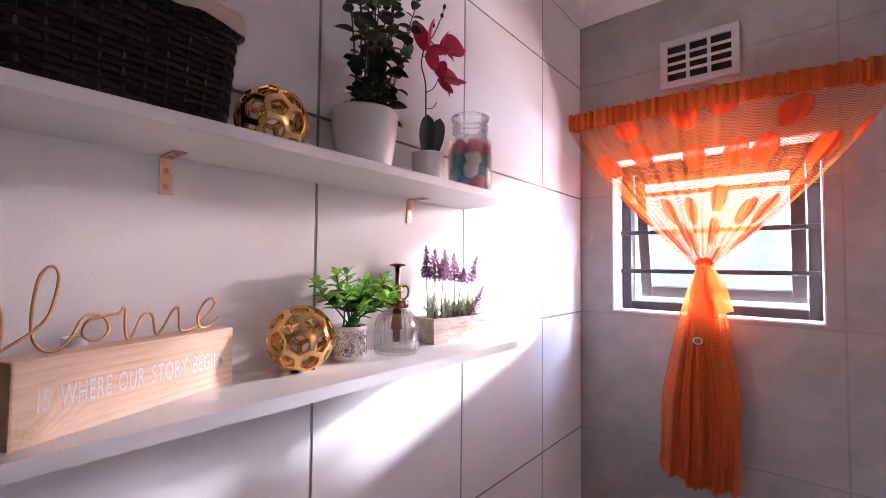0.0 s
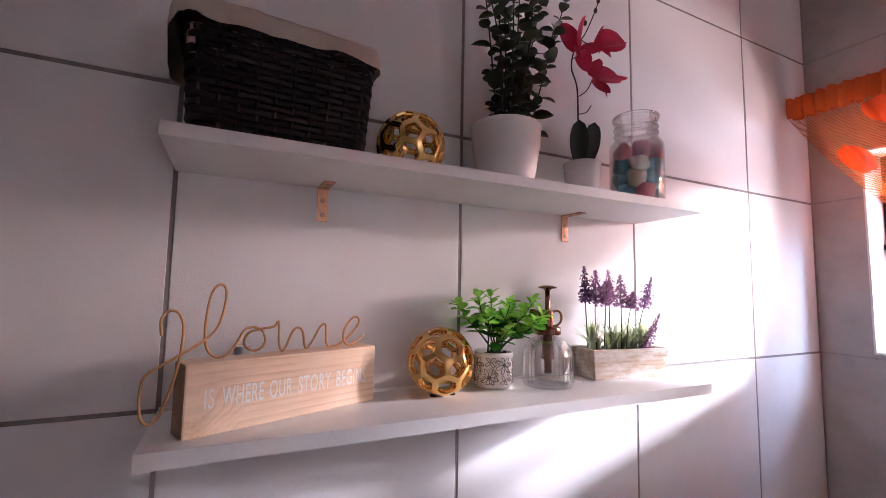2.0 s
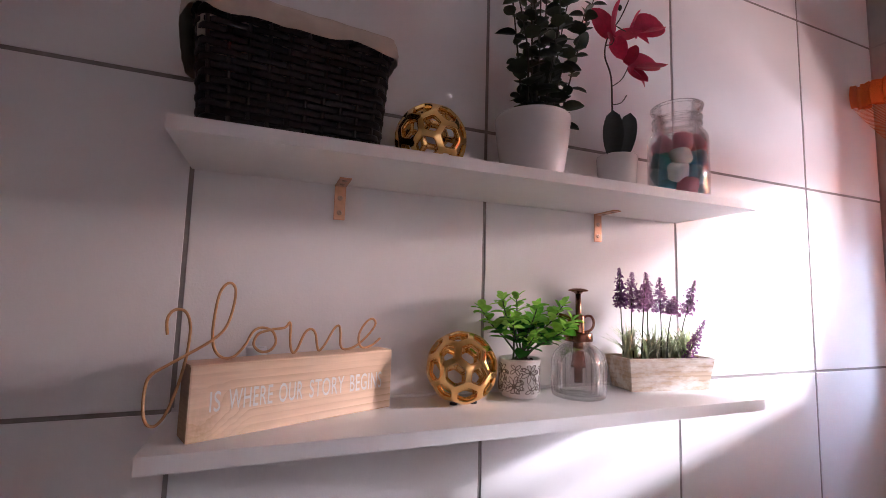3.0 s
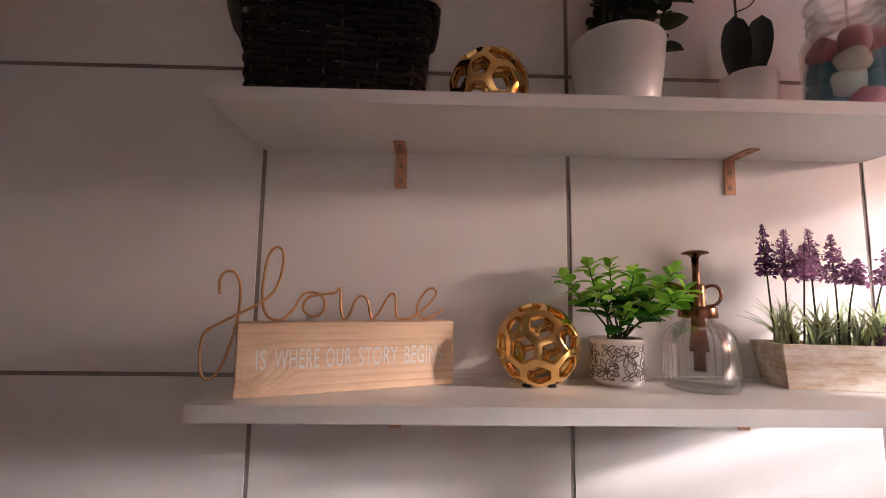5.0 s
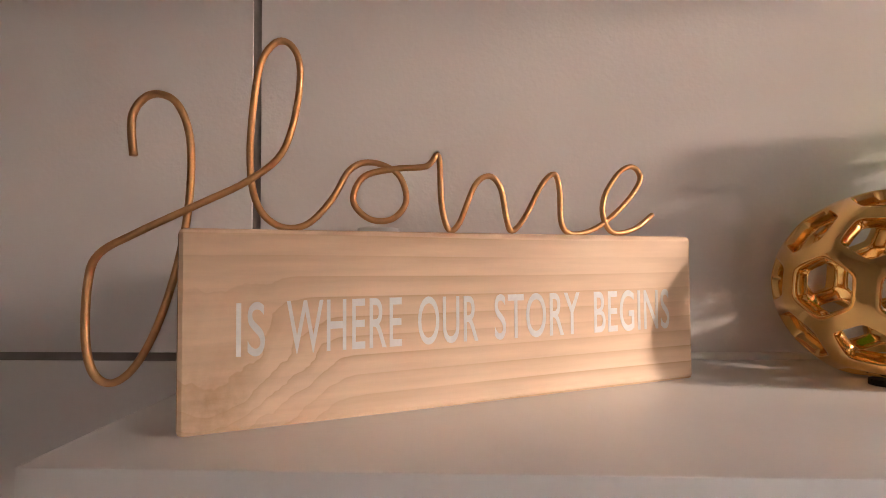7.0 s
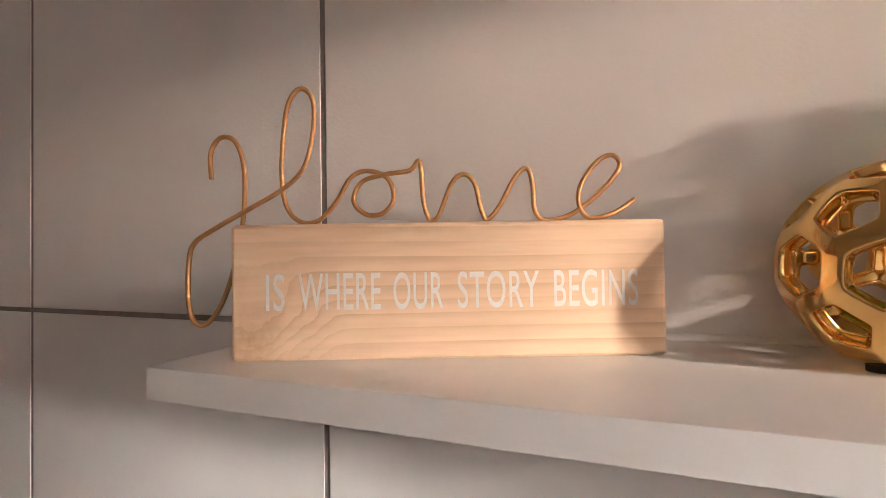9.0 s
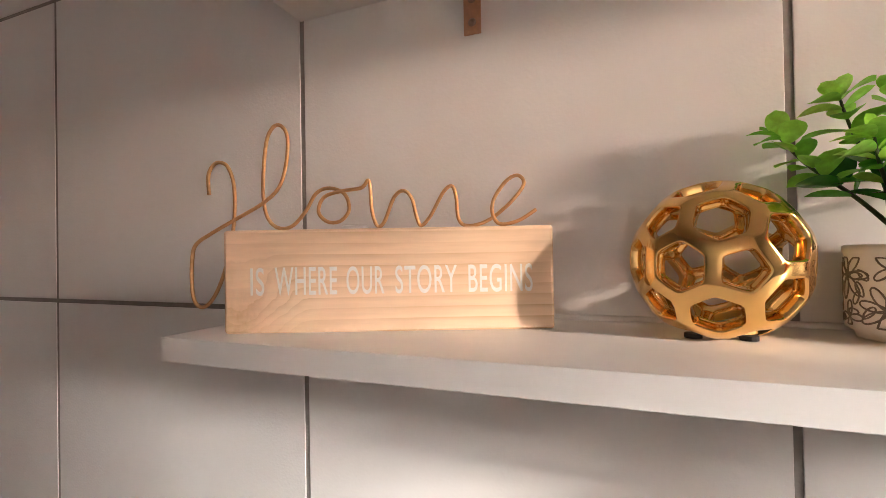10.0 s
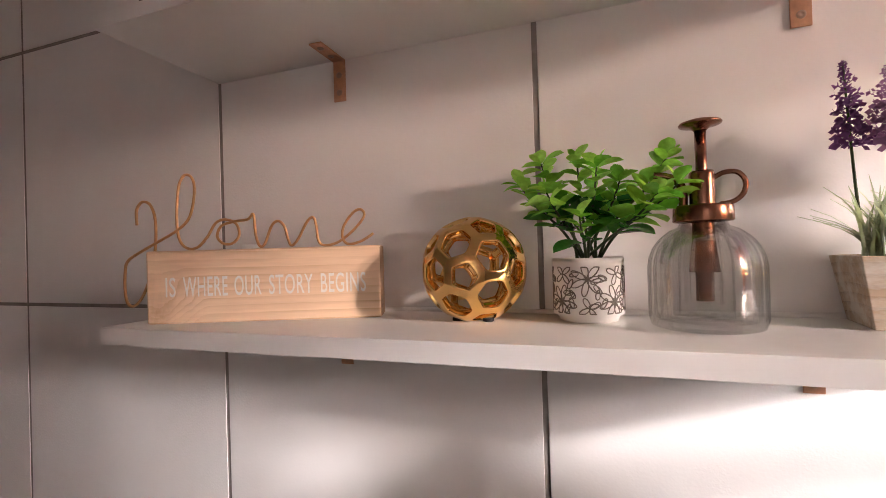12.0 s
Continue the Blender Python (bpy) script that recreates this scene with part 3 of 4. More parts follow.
w_e = [(182.5, 75.7), (198.3, 87.9), (208.2, 100.7), (204.7, 107.5), (196.6, 104.3), (187.3, 91.7), (185.6, 80.5), (190.9, 72.9), (204.1, 75.1), (217, 82.9)]
wire = []
for i, (x, z) in enumerate(w_hook + w_l + w_o + w_m + w_e):
    wire.append((x * 0.00102, 0.0165 + 0.0011 * math.sin(i * 1.1), max(z * 0.00102, 0.0735) if x > 1 else z * 0.00102))
part("wire_word", tube(bmesh.new(), smooth_path(wire, 6), 0.00138, 10), M_WIRE, sign, "bent gold wire handwriting", True)

# Small tumbler behind the sign.
tumbler = thing("glass_tumbler", (0.046, 0.088, LOW), "small frosted glass tube behind the sign", "glass")
part("glass_body", lathe(bmesh.new(), [(0, 0.0004), (0.0095, 0.0004), (0.0105, 0.002), (0.0110, 0.0770), (0.0104, 0.0775), (0.0097, 0.0765), (0.0090, 0.006), (0, 0.005)], 36), M_FROST, tumbler, smooth=True)


# ---- pierced gold balls ----
def pierced_ball(place, turn, label):
    """A ball of twelve pentagon and twenty hexagon openings with thick smooth bars."""
    g = (1 + 5 ** 0.5) / 2
    ico = [Vector(v).normalized() for v in ((-1, g, 0), (1, g, 0), (-1, -g, 0), (1, -g, 0), (0, -1, g), (0, 1, g), (0, -1, -g), (0, 1, -g), (g, 0, -1), (g, 0, 1), (-g, 0, -1), (-g, 0, 1))]
    near = {i: [j for j in range(12) if j != i and (ico[i] - ico[j]).length < 1.1] for i in range(12)}
    polys = []
    for i in range(12):
        polys.append([ico[i].lerp(ico[j], 1 / 3) for j in near[i]])
        for j in near[i]:
            for k in near[i]:
                if i < j < k and k in near[j]:
                    polys.append([ico[a].lerp(ico[b], 1 / 3) for a, b in ((i, j), (j, i), (j, k), (k, j), (k, i), (i, k))])
    R, RI = 0.0486, 0.0406
    rot = Euler([radians(a) for a in turn]).to_matrix()
    bm = bmesh.new()
    for poly in polys:
        c = sum(poly, Vector()) / len(poly)
        cn = c.normalized()
        ax = cn.orthogonal().normalized()
        ay = cn.cross(ax)
        poly.sort(key=lambda p: math.atan2((p - c).dot(ay), (p - c).dot(ax)))
        q = []
        for a, b in zip(poly, poly[1:] + poly[:1]):
            q += [a, a.lerp(b, 0.2), a.lerp(b, 0.8)]
        lip = [c + (p - c) * (0.72 if i % 3 == 0 else 0.74) for i, p in enumerate(q)]
        hole = [c + (p - c) * (0.68 if i % 3 == 0 else 0.705) for i, p in enumerate(q)]
        rings = []
        for pts, r in ((q, R), (lip, R), (hole, R - 0.0009), (hole, RI + 0.0009), (lip, RI), (q, RI)):
            rings.append([bm.verts.new(rot @ (p.normalized() * r)) for p in pts])
        n = len(q)
        for a, b in zip(rings, rings[1:]):
            for k in range(n):
                bm.faces.new((a[k], a[(k + 1) % n], b[(k + 1) % n], b[k]))
    bmesh.ops.remove_doubles(bm, verts=bm.verts, dist=0.0003)
    for v in bm.verts:
        v.co.z = max(v.co.z, -0.0452)
    bmesh.ops.recalc_face_normals(bm, faces=bm.faces)
    ball = thing("decor_ball", place, label, "ornament", "gold balls")
    shell = part("shell", bm, M_GOLD, ball, smooth=True)
    shell.location.z = 0.0463
    sub = shell.modifiers.new("round", "SUBSURF")
    sub.levels = sub.render_levels = 2
    for k in range(3):
        a = radians(60 + 120 * k)
        bm = lathe(bmesh.new(), [(0, 0), (0.005, 0), (0.005, 0.0028), (0, 0.0028)], 12)
        part("pad", bm, M_RUBBER, ball).location = (0.0165 * math.cos(a), 0.0165 * math.sin(a), 0.0002)


pierced_ball((0.0495, 0.345, LOW), (20, 35, 15), "shiny gold ceramic ball with pierced pentagon openings")
pierced_ball((0.062, 0.286, HIGH), (50, 10, 70), "shiny gold ceramic ball beside the wicker basket")

# ---- small leafy plant in a patterned pot ----
rnd = random.Random(4)
plant = thing("potted_plant", (0.0345, 0.4440, LOW), "small bright green artificial plant in a flower-patterned pot", "plant")
PR = 0.0295
pot = part("pot", lathe(bmesh.new(), [(0, 0.0005), (0.0245, 0.0005), (0.0255, 0.004), (PR, 0.0065), (PR, 0.0495), (PR + 0.0006, 0.0505), (PR + 0.0006, 0.0535), (PR - 0.0008, 0.0545), (PR - 0.0035, 0.0535), (PR - 0.0040, 0.044), (0, 0.044)], 56), M_CERAMIC_R, plant, "cream ceramic pot", True)


def petal_loop(bm, s, z, ang, length, width):
    pts = []
    for i in range(14):
        t = 2 * math.pi * i / 14
        u, v = length * 0.5 * (1 - math.cos(t)), width * 0.5 * math.sin(t) * (0.6 + 0.4 * math.sin(t / 2))
        a = s + u * math.cos(ang) - v * math.sin(ang)
        h = min(0.0470, max(0.0085, z + u * math.sin(ang) + v * math.cos(ang)))
        pts.append((PR * math.cos(a / PR), PR * math.sin(a / PR), h))
    tube(bm, pts, 0.00056, 4, closed=True)


bm = bmesh.new()
turns = 8
for k in range(turns):
    s = 2 * math.pi * PR * k / turns
    z = 0.018 if k % 2 else 0.037
    n = 8 if k % 2 else 7
    for j in range(n):
        petal_loop(bm, s, z, 2 * math.pi * j / n + 0.3 * k, 0.0145, 0.0056)
    other = 0.041 if k % 2 else 0.013
    for j in range(4):
        petal_loop(bm, s + 0.0015, other, 2 * math.pi * j / 4 + 0.5 + 0.7 * k, 0.0095, 0.0045)
    for j in (0, 1, 2):
        petal_loop(bm, s + 0.0112, 0.013 + 0.012 * j, 1.1 + 1.2 * j + k, 0.0090, 0.0042)
        petal_loop(bm, s + 0.0085, 0.016 + 0.012 * j, 3.4 + 1.2 * j + k, 0.0080, 0.0040)
part("flower_pattern", bm, M_LINE, pot, "grey raised flower outlines")
bm = lathe(bmesh.new(), [(0, 0.0500), (0.012, 0.0495), (0.0238, 0.0480), (0.0238, 0.0450)], 24)
part("soil", bm, M_SOIL, plant)
pebble = bmesh.new()
bmesh.ops.create_icosphere(pebble, subdivisions=1, radius=0.0030)
pebble = mesh_of("pebble", pebble, M_PEBBLE)
for k in range(34):
    a, r = rnd.uniform(0, 6.28), 0.021 * math.sqrt(rnd.random())
    shared("pebble", pebble, plant, pose(r * math.cos(a), r * math.sin(a), 0.0505, rnd.uniform(0, 90), rnd.uniform(0, 90), 0) @ Matrix.Diagonal((1.2, 0.9, 0.7, 1)))
old_leaf = [leaf_mesh("leaf", M_LEAF, 0.030 * k, 0.0180 * k, 0.25, d, 0.78, 8, 1.15) for k, d in ((1.0, 0.2), (1.15, 0.35), (0.85, 0.05))]


young_leaf = [leaf_mesh("leaf", M_YOUNG, 0.023 * k, 0.0165 * k, 0.22, d, 0.66, 8, 1.4) for k, d in ((1.0, 0.2), (1.12, 0.35), (0.85, 0.05))]


def leafy_stem(parent, pts, radius, leaves, nodes, first, size, spread, end=3, stem_mat=M_STEM, curl=0.5, rnd=rnd, young=None):
    """A stem with opposite pairs of leaves, each pair turned from the last, and a tuft at its tip."""
    path = smooth_path(pts, 8)
    part("stem", tube(bmesh.new(), path, lambda t: radius * (1 - 0.55 * t), 6), stem_mat, parent, smooth=True)
    n = len(path) - 1
    for k in range(nodes):
        t = first + (0.97 - first) * k / max(nodes - 1, 1)
        i = min(n - 1, int(t * n))
        p, d = path[i], (path[i + 1] - path[i]).normalized()
        side = d.orthogonal().normalized()
        side.rotate(Matrix.Rotation(1.57 * k + rnd.uniform(-0.5, 0.5), 3, d))
        for s in (1, -1):
            way = (side * s * spread + d * curl + Vector((0, 0, rnd.uniform(-0.1, 0.15)))).normalized()
            if young:
                way.z = max(way.z, 0.12)
            shared("leaf", rnd.choice(young if young and t > 0.52 else leaves), parent, aim(p, way, rnd.uniform(-25, 25), size * rnd.uniform(0.75, 1.1) * (1.0 - 0.25 * t)))
    d = (path[-1] - path[-2]).normalized()
    side = d.orthogonal().normalized()
    for k in range(end):
        s = side.copy()
        s.rotate(Matrix.Rotation(6.28 * k / max(end, 1), 3, d))
        shared("leaf", rnd.choice(young or leaves), parent, aim(path[-1], (d + s * 0.6).normalized(), rnd.uniform(-20, 20), size * 0.62))


for tip, nodes in (((-0.010, -0.058, 0.133), 6), ((0.012, -0.036, 0.148), 6), ((0.0, -0.006, 0.150), 6), ((0.032, -0.030, 0.120), 5), ((0.030, 0.010, 0.138), 6),
                   ((0.010, 0.028, 0.128), 5), ((0.046, 0.052, 0.112), 6), ((0.020, 0.062, 0.142), 6), ((0.044, -0.004, 0.098), 4), ((-0.012, 0.022, 0.118), 5), ((0.035, 0.068, 0.120), 5)):
    tx, ty, tz = tip[0], tip[1], tip[2] - 0.010
    tip = (tx, ty, tz)
    b = (0.009 * math.cos(len(plant.children) % 3 * 2.1), 0.009 * math.sin(len(plant.children) % 3 * 2.1), 0.048)
    leafy_stem(plant, [b, (tx * 0.32, ty * 0.36, 0.048 + (tz - 0.048) * 0.42), (tx * 0.72, ty * 0.78, 0.048 + (tz - 0.048) * 0.75), tip], 0.0016, old_leaf, nodes + 2, 0.38, 1.08, 0.9, young=young_leaf)

# ---- glass mister bottle ----
mister = thing("mister_bottle", (0.060, 0.529, LOW), "ribbed clear glass mister bottle with a bronze pump", "bottle")
fluted = set()
ribs = lambda a, z, r: 1.0 + (0.050 * abs(math.cos(14 * a)) if 0.006 < z < 0.0745 and (z, r) in fluted else 0.0)
body = [(0, 0.0004), (0.036, 0.0004), (0.0398, 0.0015), (0.0408, 0.0045), (0.0402, 0.0080), (0.0402, 0.030), (0.0402, 0.046), (0.0392, 0.0530), (0.0362, 0.0610), (0.0310, 0.0680), (0.0240, 0.0738),
        (0.0185, 0.0765), (0.0170, 0.0790), (0.0170, 0.0850), (0.0150, 0.0850), (0.0150, 0.0785), (0.0170, 0.0748), (0.0225, 0.0720), (0.0290, 0.0668),
        (0.0340, 0.0600), (0.0368, 0.0525), (0.0378, 0.046), (0.0378, 0.012), (0.0360, 0.0065), (0, 0.0055)]
body = [(r * 0.942, z) for r, z in body]
fluted.update((z, r) for r, z in body[:12])
part("glass_body", lathe(bmesh.new(), body, 240, ribs=ribs), M_GLASS, mister, "clear ribbed glass", True)
pump = part("collar", lathe(bmesh.new(), [(0.0172, 0.0800), (0.0198, 0.0800), (0.0202, 0.0810), (0.0202, 0.0910), (0.0194, 0.0925), (0.0120, 0.0928), (0, 0.0928)], 72, ribs=lambda a, z, r: 1.0 + (0.02 * math.cos(36 * a) if 0.0805 < z < 0.0905 else 0)), M_BRONZE, mister, "dark bronze screw collar", True)
part("pump_body", lathe(bmesh.new(), [(0.0088, 0.0920), (0.0088, 0.1160), (0.0080, 0.1185), (0.0045, 0.1190), (0, 0.1190)], 28), M_BRONZE, mister, smooth=True)
part("plunger_rod", lathe(bmesh.new(), [(0.0040, 0.118), (0.0040, 0.153), (0, 0.153)], 18), M_BRONZE, mister, smooth=True)
part("plunger_cap", lathe(bmesh.new(), [(0.0045, 0.1495), (0.0070, 0.1522), (0.0142, 0.1536), (0.0148, 0.1546), (0.0140, 0.1558), (0.0080, 0.1576), (0, 0.1582)], 36), M_BRONZE, mister, smooth=True)
part("spout", tube(bmesh.new(), smooth_path([(0, -0.0130, 0.0920), (0, -0.0130, 0.1040), (0, -0.0165, 0.1120), (0, -0.0240, 0.1160), (0, -0.0330, 0.1175)], 6), 0.0032, 12), M_BRONZE, mister, smooth=True)
part("finger_ring", tube(bmesh.new(), smooth_path([(0, 0.0080, 0.1130), (0, 0.0150, 0.1165), (0, 0.0235, 0.1160), (0, 0.0285, 0.1090), (0, 0.0270, 0.1000), (0, 0.0205, 0.0945), (0, 0.0120, 0.0930)], 6), 0.0019, 10), M_BRONZE, mister, smooth=True)
part("inner_tube", lathe(bmesh.new(), [(0.0075, 0.0840), (0.0075, 0.0700), (0.0105, 0.0420), (0.0062, 0.0417), (0.0062, 0.0200), (0.0050, 0.0200), (0.0050, 0.0560), (0, 0.0560)], 28), M_BRONZE, mister, "copper pump tube", True)

# ---- lavender in a whitewashed box ----
rnd = random.Random(11)
lav = thing("lavender_planter", (0.0605, 0.6300, LOW), "artificial purple lavender in a whitewashed wooden box", "planter", rz=83.0)
BL, BD, BH, FL, FF, BT = 0.146, 0.050, 0.0515, 0.008, 0.007, 0.005


def slab(corners, inward):
    """A board from four outer corners, thickened inward."""
    bm = bmesh.new()
    a = [bm.verts.new(c) for c in corners]
    b = [bm.verts.new(Vector(c) + Vector(inward)) for c in corners]
    bm.faces.new(a), bm.faces.new(list(reversed(b)))
    for i in range(4):
        j = (i + 1) % 4
        bm.faces.new((a[i], b[i], b[j], a[j]))
    bmesh.ops.recalc_face_normals(bm, faces=bm.faces)
    bmesh.ops.bevel(bm, geom=list(bm.edges), offset=0.0006, segments=1, affect="EDGES")
    return bm


lo = [(0, 0, 0.0004), (BL, 0, 0.0004), (BL, BD, 0.0004), (0, BD, 0.0004)]
hi = [(-FL, -FF, BH), (BL + FL, -FF, BH), (BL + FL, BD + FF, BH), (-FL, BD + FF, BH)]
part("front_panel", slab([lo[0], lo[1], hi[1], hi[0]], (0, BT, 0)), M_WASHED, lav)
part("back_panel", slab([lo[2], lo[3], hi[3], hi[2]], (0, -BT, 0)), M_WASHED, lav)
dy = Vector((0, BT + 0.0002, 0))
part("end_panel", slab([Vector(lo[0]) + dy, Vector(lo[3]) - dy, Vector(hi[3]) - dy, Vector(hi[0]) + dy], (BT, 0, 0)), M_WASHED, lav)
part("end_panel", slab([Vector(lo[1]) + dy, Vector(lo[2]) - dy, Vector(hi[2]) - dy, Vector(hi[1]) + dy], (-BT, 0, 0)), M_WASHED, lav)
bm = bmesh.new()
bmesh.ops.create_grid(bm, x_segments=40, y_segments=14, size=0.5)
for v in bm.verts:
    x, y = v.co.x + 0.5, v.co.y + 0.5
    v.co = (-0.002 + x * (BL + 0.004), 0.004 + y * (BD - 0.008), 0.0465 + 0.007 * noise.noise((x * 14, y * 6, 2)) + rnd.uniform(0, 0.0022))
part("moss", bm, M_MOSS, lav, "brown shredded moss")


def spike(base, top, head, fat, size):
    """A lavender stem with whorls of small florets over its upper part."""
    b, t = Vector(base), Vector(top)
    bend = Vector((rnd.uniform(-0.004, 0.004), rnd.uniform(-0.003, 0.003), 0))
    path = smooth_path([b, b.lerp(t, 0.4) + bend, b.lerp(t, 0.75) + bend * 0.5, t], 10)
    part("stem", tube(bmesh.new(), path, lambda q: 0.0012 - 0.0006 * q, 6), M_STEM, lav, smooth=True)
    bm = bmesh.new()
    rows = 19
    for k in range(rows):
        f = k / (rows - 1)
        q = 1 - head * (1 - f)
        i = min(len(path) - 2, int(q * (len(path) - 1)))
        p = path[i].lerp(path[i + 1], q * (len(path) - 1) - i)
        d = (path[i + 1] - path[i]).normalized()
        reach = fat * (1.0 - 0.86 * f) * (0.75 + 0.25 * math.sin(k * 2.3))
        n = 7 if f < 0.6 else 5
        for j in range(n):
            s = d.orthogonal().normalized()
            s.rotate(Matrix.Rotation(6.28 * j / n + k * 0.8 + rnd.uniform(-0.4, 0.4), 3, d))
            way = (s + d * rnd.uniform(-0.1, 0.7)).normalized()
            out = p + way * reach * rnd.uniform(0.35, 1.0)
            tube(bm, [p, p.lerp(out, 0.6) - d * 0.0006, out], 0.00035, 4)
            e = s.cross(way).normalized()
            w = size * rnd.uniform(0.6, 1.35) * (1.0 - 0.76 * f)
            for m_ in range(3):
                side = e.copy()
                side.rotate(Matrix.Rotation(2.09 * m_ + rnd.random(), 3, way))
                tip = out + (way * 0.7 + side * 0.8) * w
                cross = way.cross(side).normalized() * w * 0.42
                v = [bm.verts.new(c) for c in (out, out.lerp(tip, 0.55) + cross, tip, out.lerp(tip, 0.55) - cross)]
                bm.faces.new(v)
    part("flower_spike", bm, M_LAVENDER, lav, "purple lavender flower spike")


for base, top, head, fat in (((0.004, 0.022, 0.04), (-0.006, 0.020, 0.193), 0.46, 0.0125), ((0.020, 0.020, 0.04), (0.020, 0.022, 0.187), 0.45, 0.0155), ((0.026, 0.010, 0.04), (0.033, 0.008, 0.168), 0.40, 0.0160),
                             ((0.052, 0.024, 0.04), (0.050, 0.026, 0.188), 0.46, 0.0145), ((0.070, 0.018, 0.04), (0.068, 0.016, 0.180), 0.46, 0.0150), ((0.078, 0.014, 0.04), (0.088, 0.006, 0.150), 0.34, 0.0130),
                             ((0.104, 0.022, 0.04), (0.142, 0.018, 0.178), 0.46, 0.0135), ((0.110, 0.012, 0.04), (0.133, -0.008, 0.112), 0.82, 0.0120)):
    spike(base, top, head * 1.06, fat * (1.3 if 0.01 < top[0] < 0.1 else 1.05), 0.0056)


def blades(base, count, reach, height):
    bm = bmesh.new()
    for _ in range(count):
        a = rnd.uniform(0, 6.28)
        l, h = reach * rnd.uniform(0.2, 1.0), height * rnd.uniform(0.5, 1.1)
        p0 = Vector(base) + Vector((rnd.uniform(-0.006, 0.006), rnd.uniform(-0.005, 0.005), 0))
        o = Vector((math.cos(a), 0.7 * math.sin(a), 0))
        side = Vector((-o.y, o.x, 0)).normalized()
        w = rnd.uniform(0.0012, 0.0023)
        rows = []
        for i in range(6):
            t = i / 5
            p = p0 + o * l * t * t + Vector((0, 0, h * (t - 0.28 * t * t * (l / reach))))
            ww = w * (1 - t ** 2.2) + 0.0001
            rows.append((bm.verts.new(p - side * ww), bm.verts.new(p + Vector((0, 0, -0.0004))), bm.verts.new(p + side * ww)))
        for r0, r1 in zip(rows, rows[1:]):
            bm.faces.new((r0[0], r0[1], r1[1], r1[0]))
            bm.faces.new((r0[1], r0[2], r1[2], r1[1]))
    part("grass_tuft", bm, M_GRASS, lav, "pale green narrow leaves", True)


for x in (0.006, 0.022, 0.040, 0.056, 0.072, 0.088, 0.106, 0.120):
    blades((x * 1.07, rnd.uniform(0.012, 0.028), 0.046), 30, 0.050, 0.064)

# ---- wicker basket with a cloth liner ----
rnd = random.Random(5)
basket = thing("wicker_basket", (0.1215, 0.0205, HIGH), "dark brown wicker basket with beige folded cloth liner", "basket", rz=93.5)
QL, QD, QH = 0.187, 0.098, 0.124


def basket_loop(h, grow=0.0):
    """A rounded rectangle at a height, as points with outward normals and the run along it."""
    f = h / QH
    e = 0.009 * f + grow
    x0, x1, y0, y1, r = -e, QL + e, -e * 0.6, QD + e * 0.6, 0.014 + grow
    pts = []
    for cx, cy, a0 in ((x1 - r, y0 + r, -90), (x1 - r, y1 - r, 0), (x0 + r, y1 - r, 90), (x0 + r, y0 + r, 180)):
        for k in range(5):
            a = radians(a0 + 22.5 * k)
            pts.append(Vector((cx + r * math.cos(a), cy + r * math.sin(a), h)))
    return pts


def resample(pts, n):
    """n even points round a closed loop, with outward normals."""
    seg = [(pts[(i + 1) % len(pts)] - p).length for i, p in enumerate(pts)]
    total, out, i, run = sum(seg), [], 0, 0.0
    for k in range(n):
        want = total * k / n
        while run + seg[i] < want:
            run += seg[i]
            i += 1
        a, b = pts[i], pts[(i + 1) % len(pts)]
        d = (b - a).normalized()
        out.append((a.lerp(b, (want - run) / seg[i]), Vector((d.y, -d.x, 0))))
    return out


STAKES, PER = 30, 4
rows = 16
for r in range(rows):
    h = 0.004 + (QH - 0.008) * r / (rows - 1)
    pts = []
    for k, (p, n) in enumerate(resample(basket_loop(h), STAKES * PER)):
        wave = math.cos(math.pi * k / PER + math.pi * (r % 2))
        pts.append(p + n * (0.0017 * wave + rnd.uniform(-0.0003, 0.0003)) + Vector((0, 0, rnd.uniform(-0.0005, 0.0005))))
    part("weaver", tube(bmesh.new(), pts, 0.0041 + rnd.uniform(-0.0003, 0.0003), 6, closed=True, flat=0.36, up=(0, 0, 1)), M_WICKER, basket, smooth=True)
low_ring, top_ring = resample(basket_loop(0.002), STAKES), resample(basket_loop(QH), STAKES)
for (a, _), (b, _) in zip(low_ring, top_ring):
    part("stake", tube(bmesh.new(), [a, a.lerp(b, 0.5), b], 0.0021, 6), M_STAKE, basket, smooth=True)
for s in (0, 1):
    pts = []
    for k, (p, n) in enumerate(resample(basket_loop(QH, 0.001), STAKES * 6)):
        a = 2 * math.pi * k / 6 + math.pi * s
        pts.append(p + n * 0.0026 * math.cos(a) + Vector((0, 0, 0.0026 * math.sin(a))))
    part("rim_braid", tube(bmesh.new(), pts, 0.0026, 6, closed=True), M_WICKER, basket, smooth=True)
part("base", boxed((0.006, 0.006, 0.0005), (QL - 0.006, QD - 0.006, 0.005), 0.001), M_WICKER, basket)
bm = bmesh.new()
rings = []
NL = 120
for k in range(NL):
    col = []
    for grow, h in ((0.0115, 0.0), (0.0125, 0.4), (0.0112, 0.8), (0.0075, 1.0), (0.0020, 1.0), (-0.0040, 0.7), (-0.0060, -0.6)):
        col.append((grow, h))
    rings.append(col)
loops = {g: resample(basket_loop(QH, g), NL) for g in (0.0115, 0.0125, 0.0112, 0.0075, 0.0020, -0.0040, -0.0060)}
verts = []
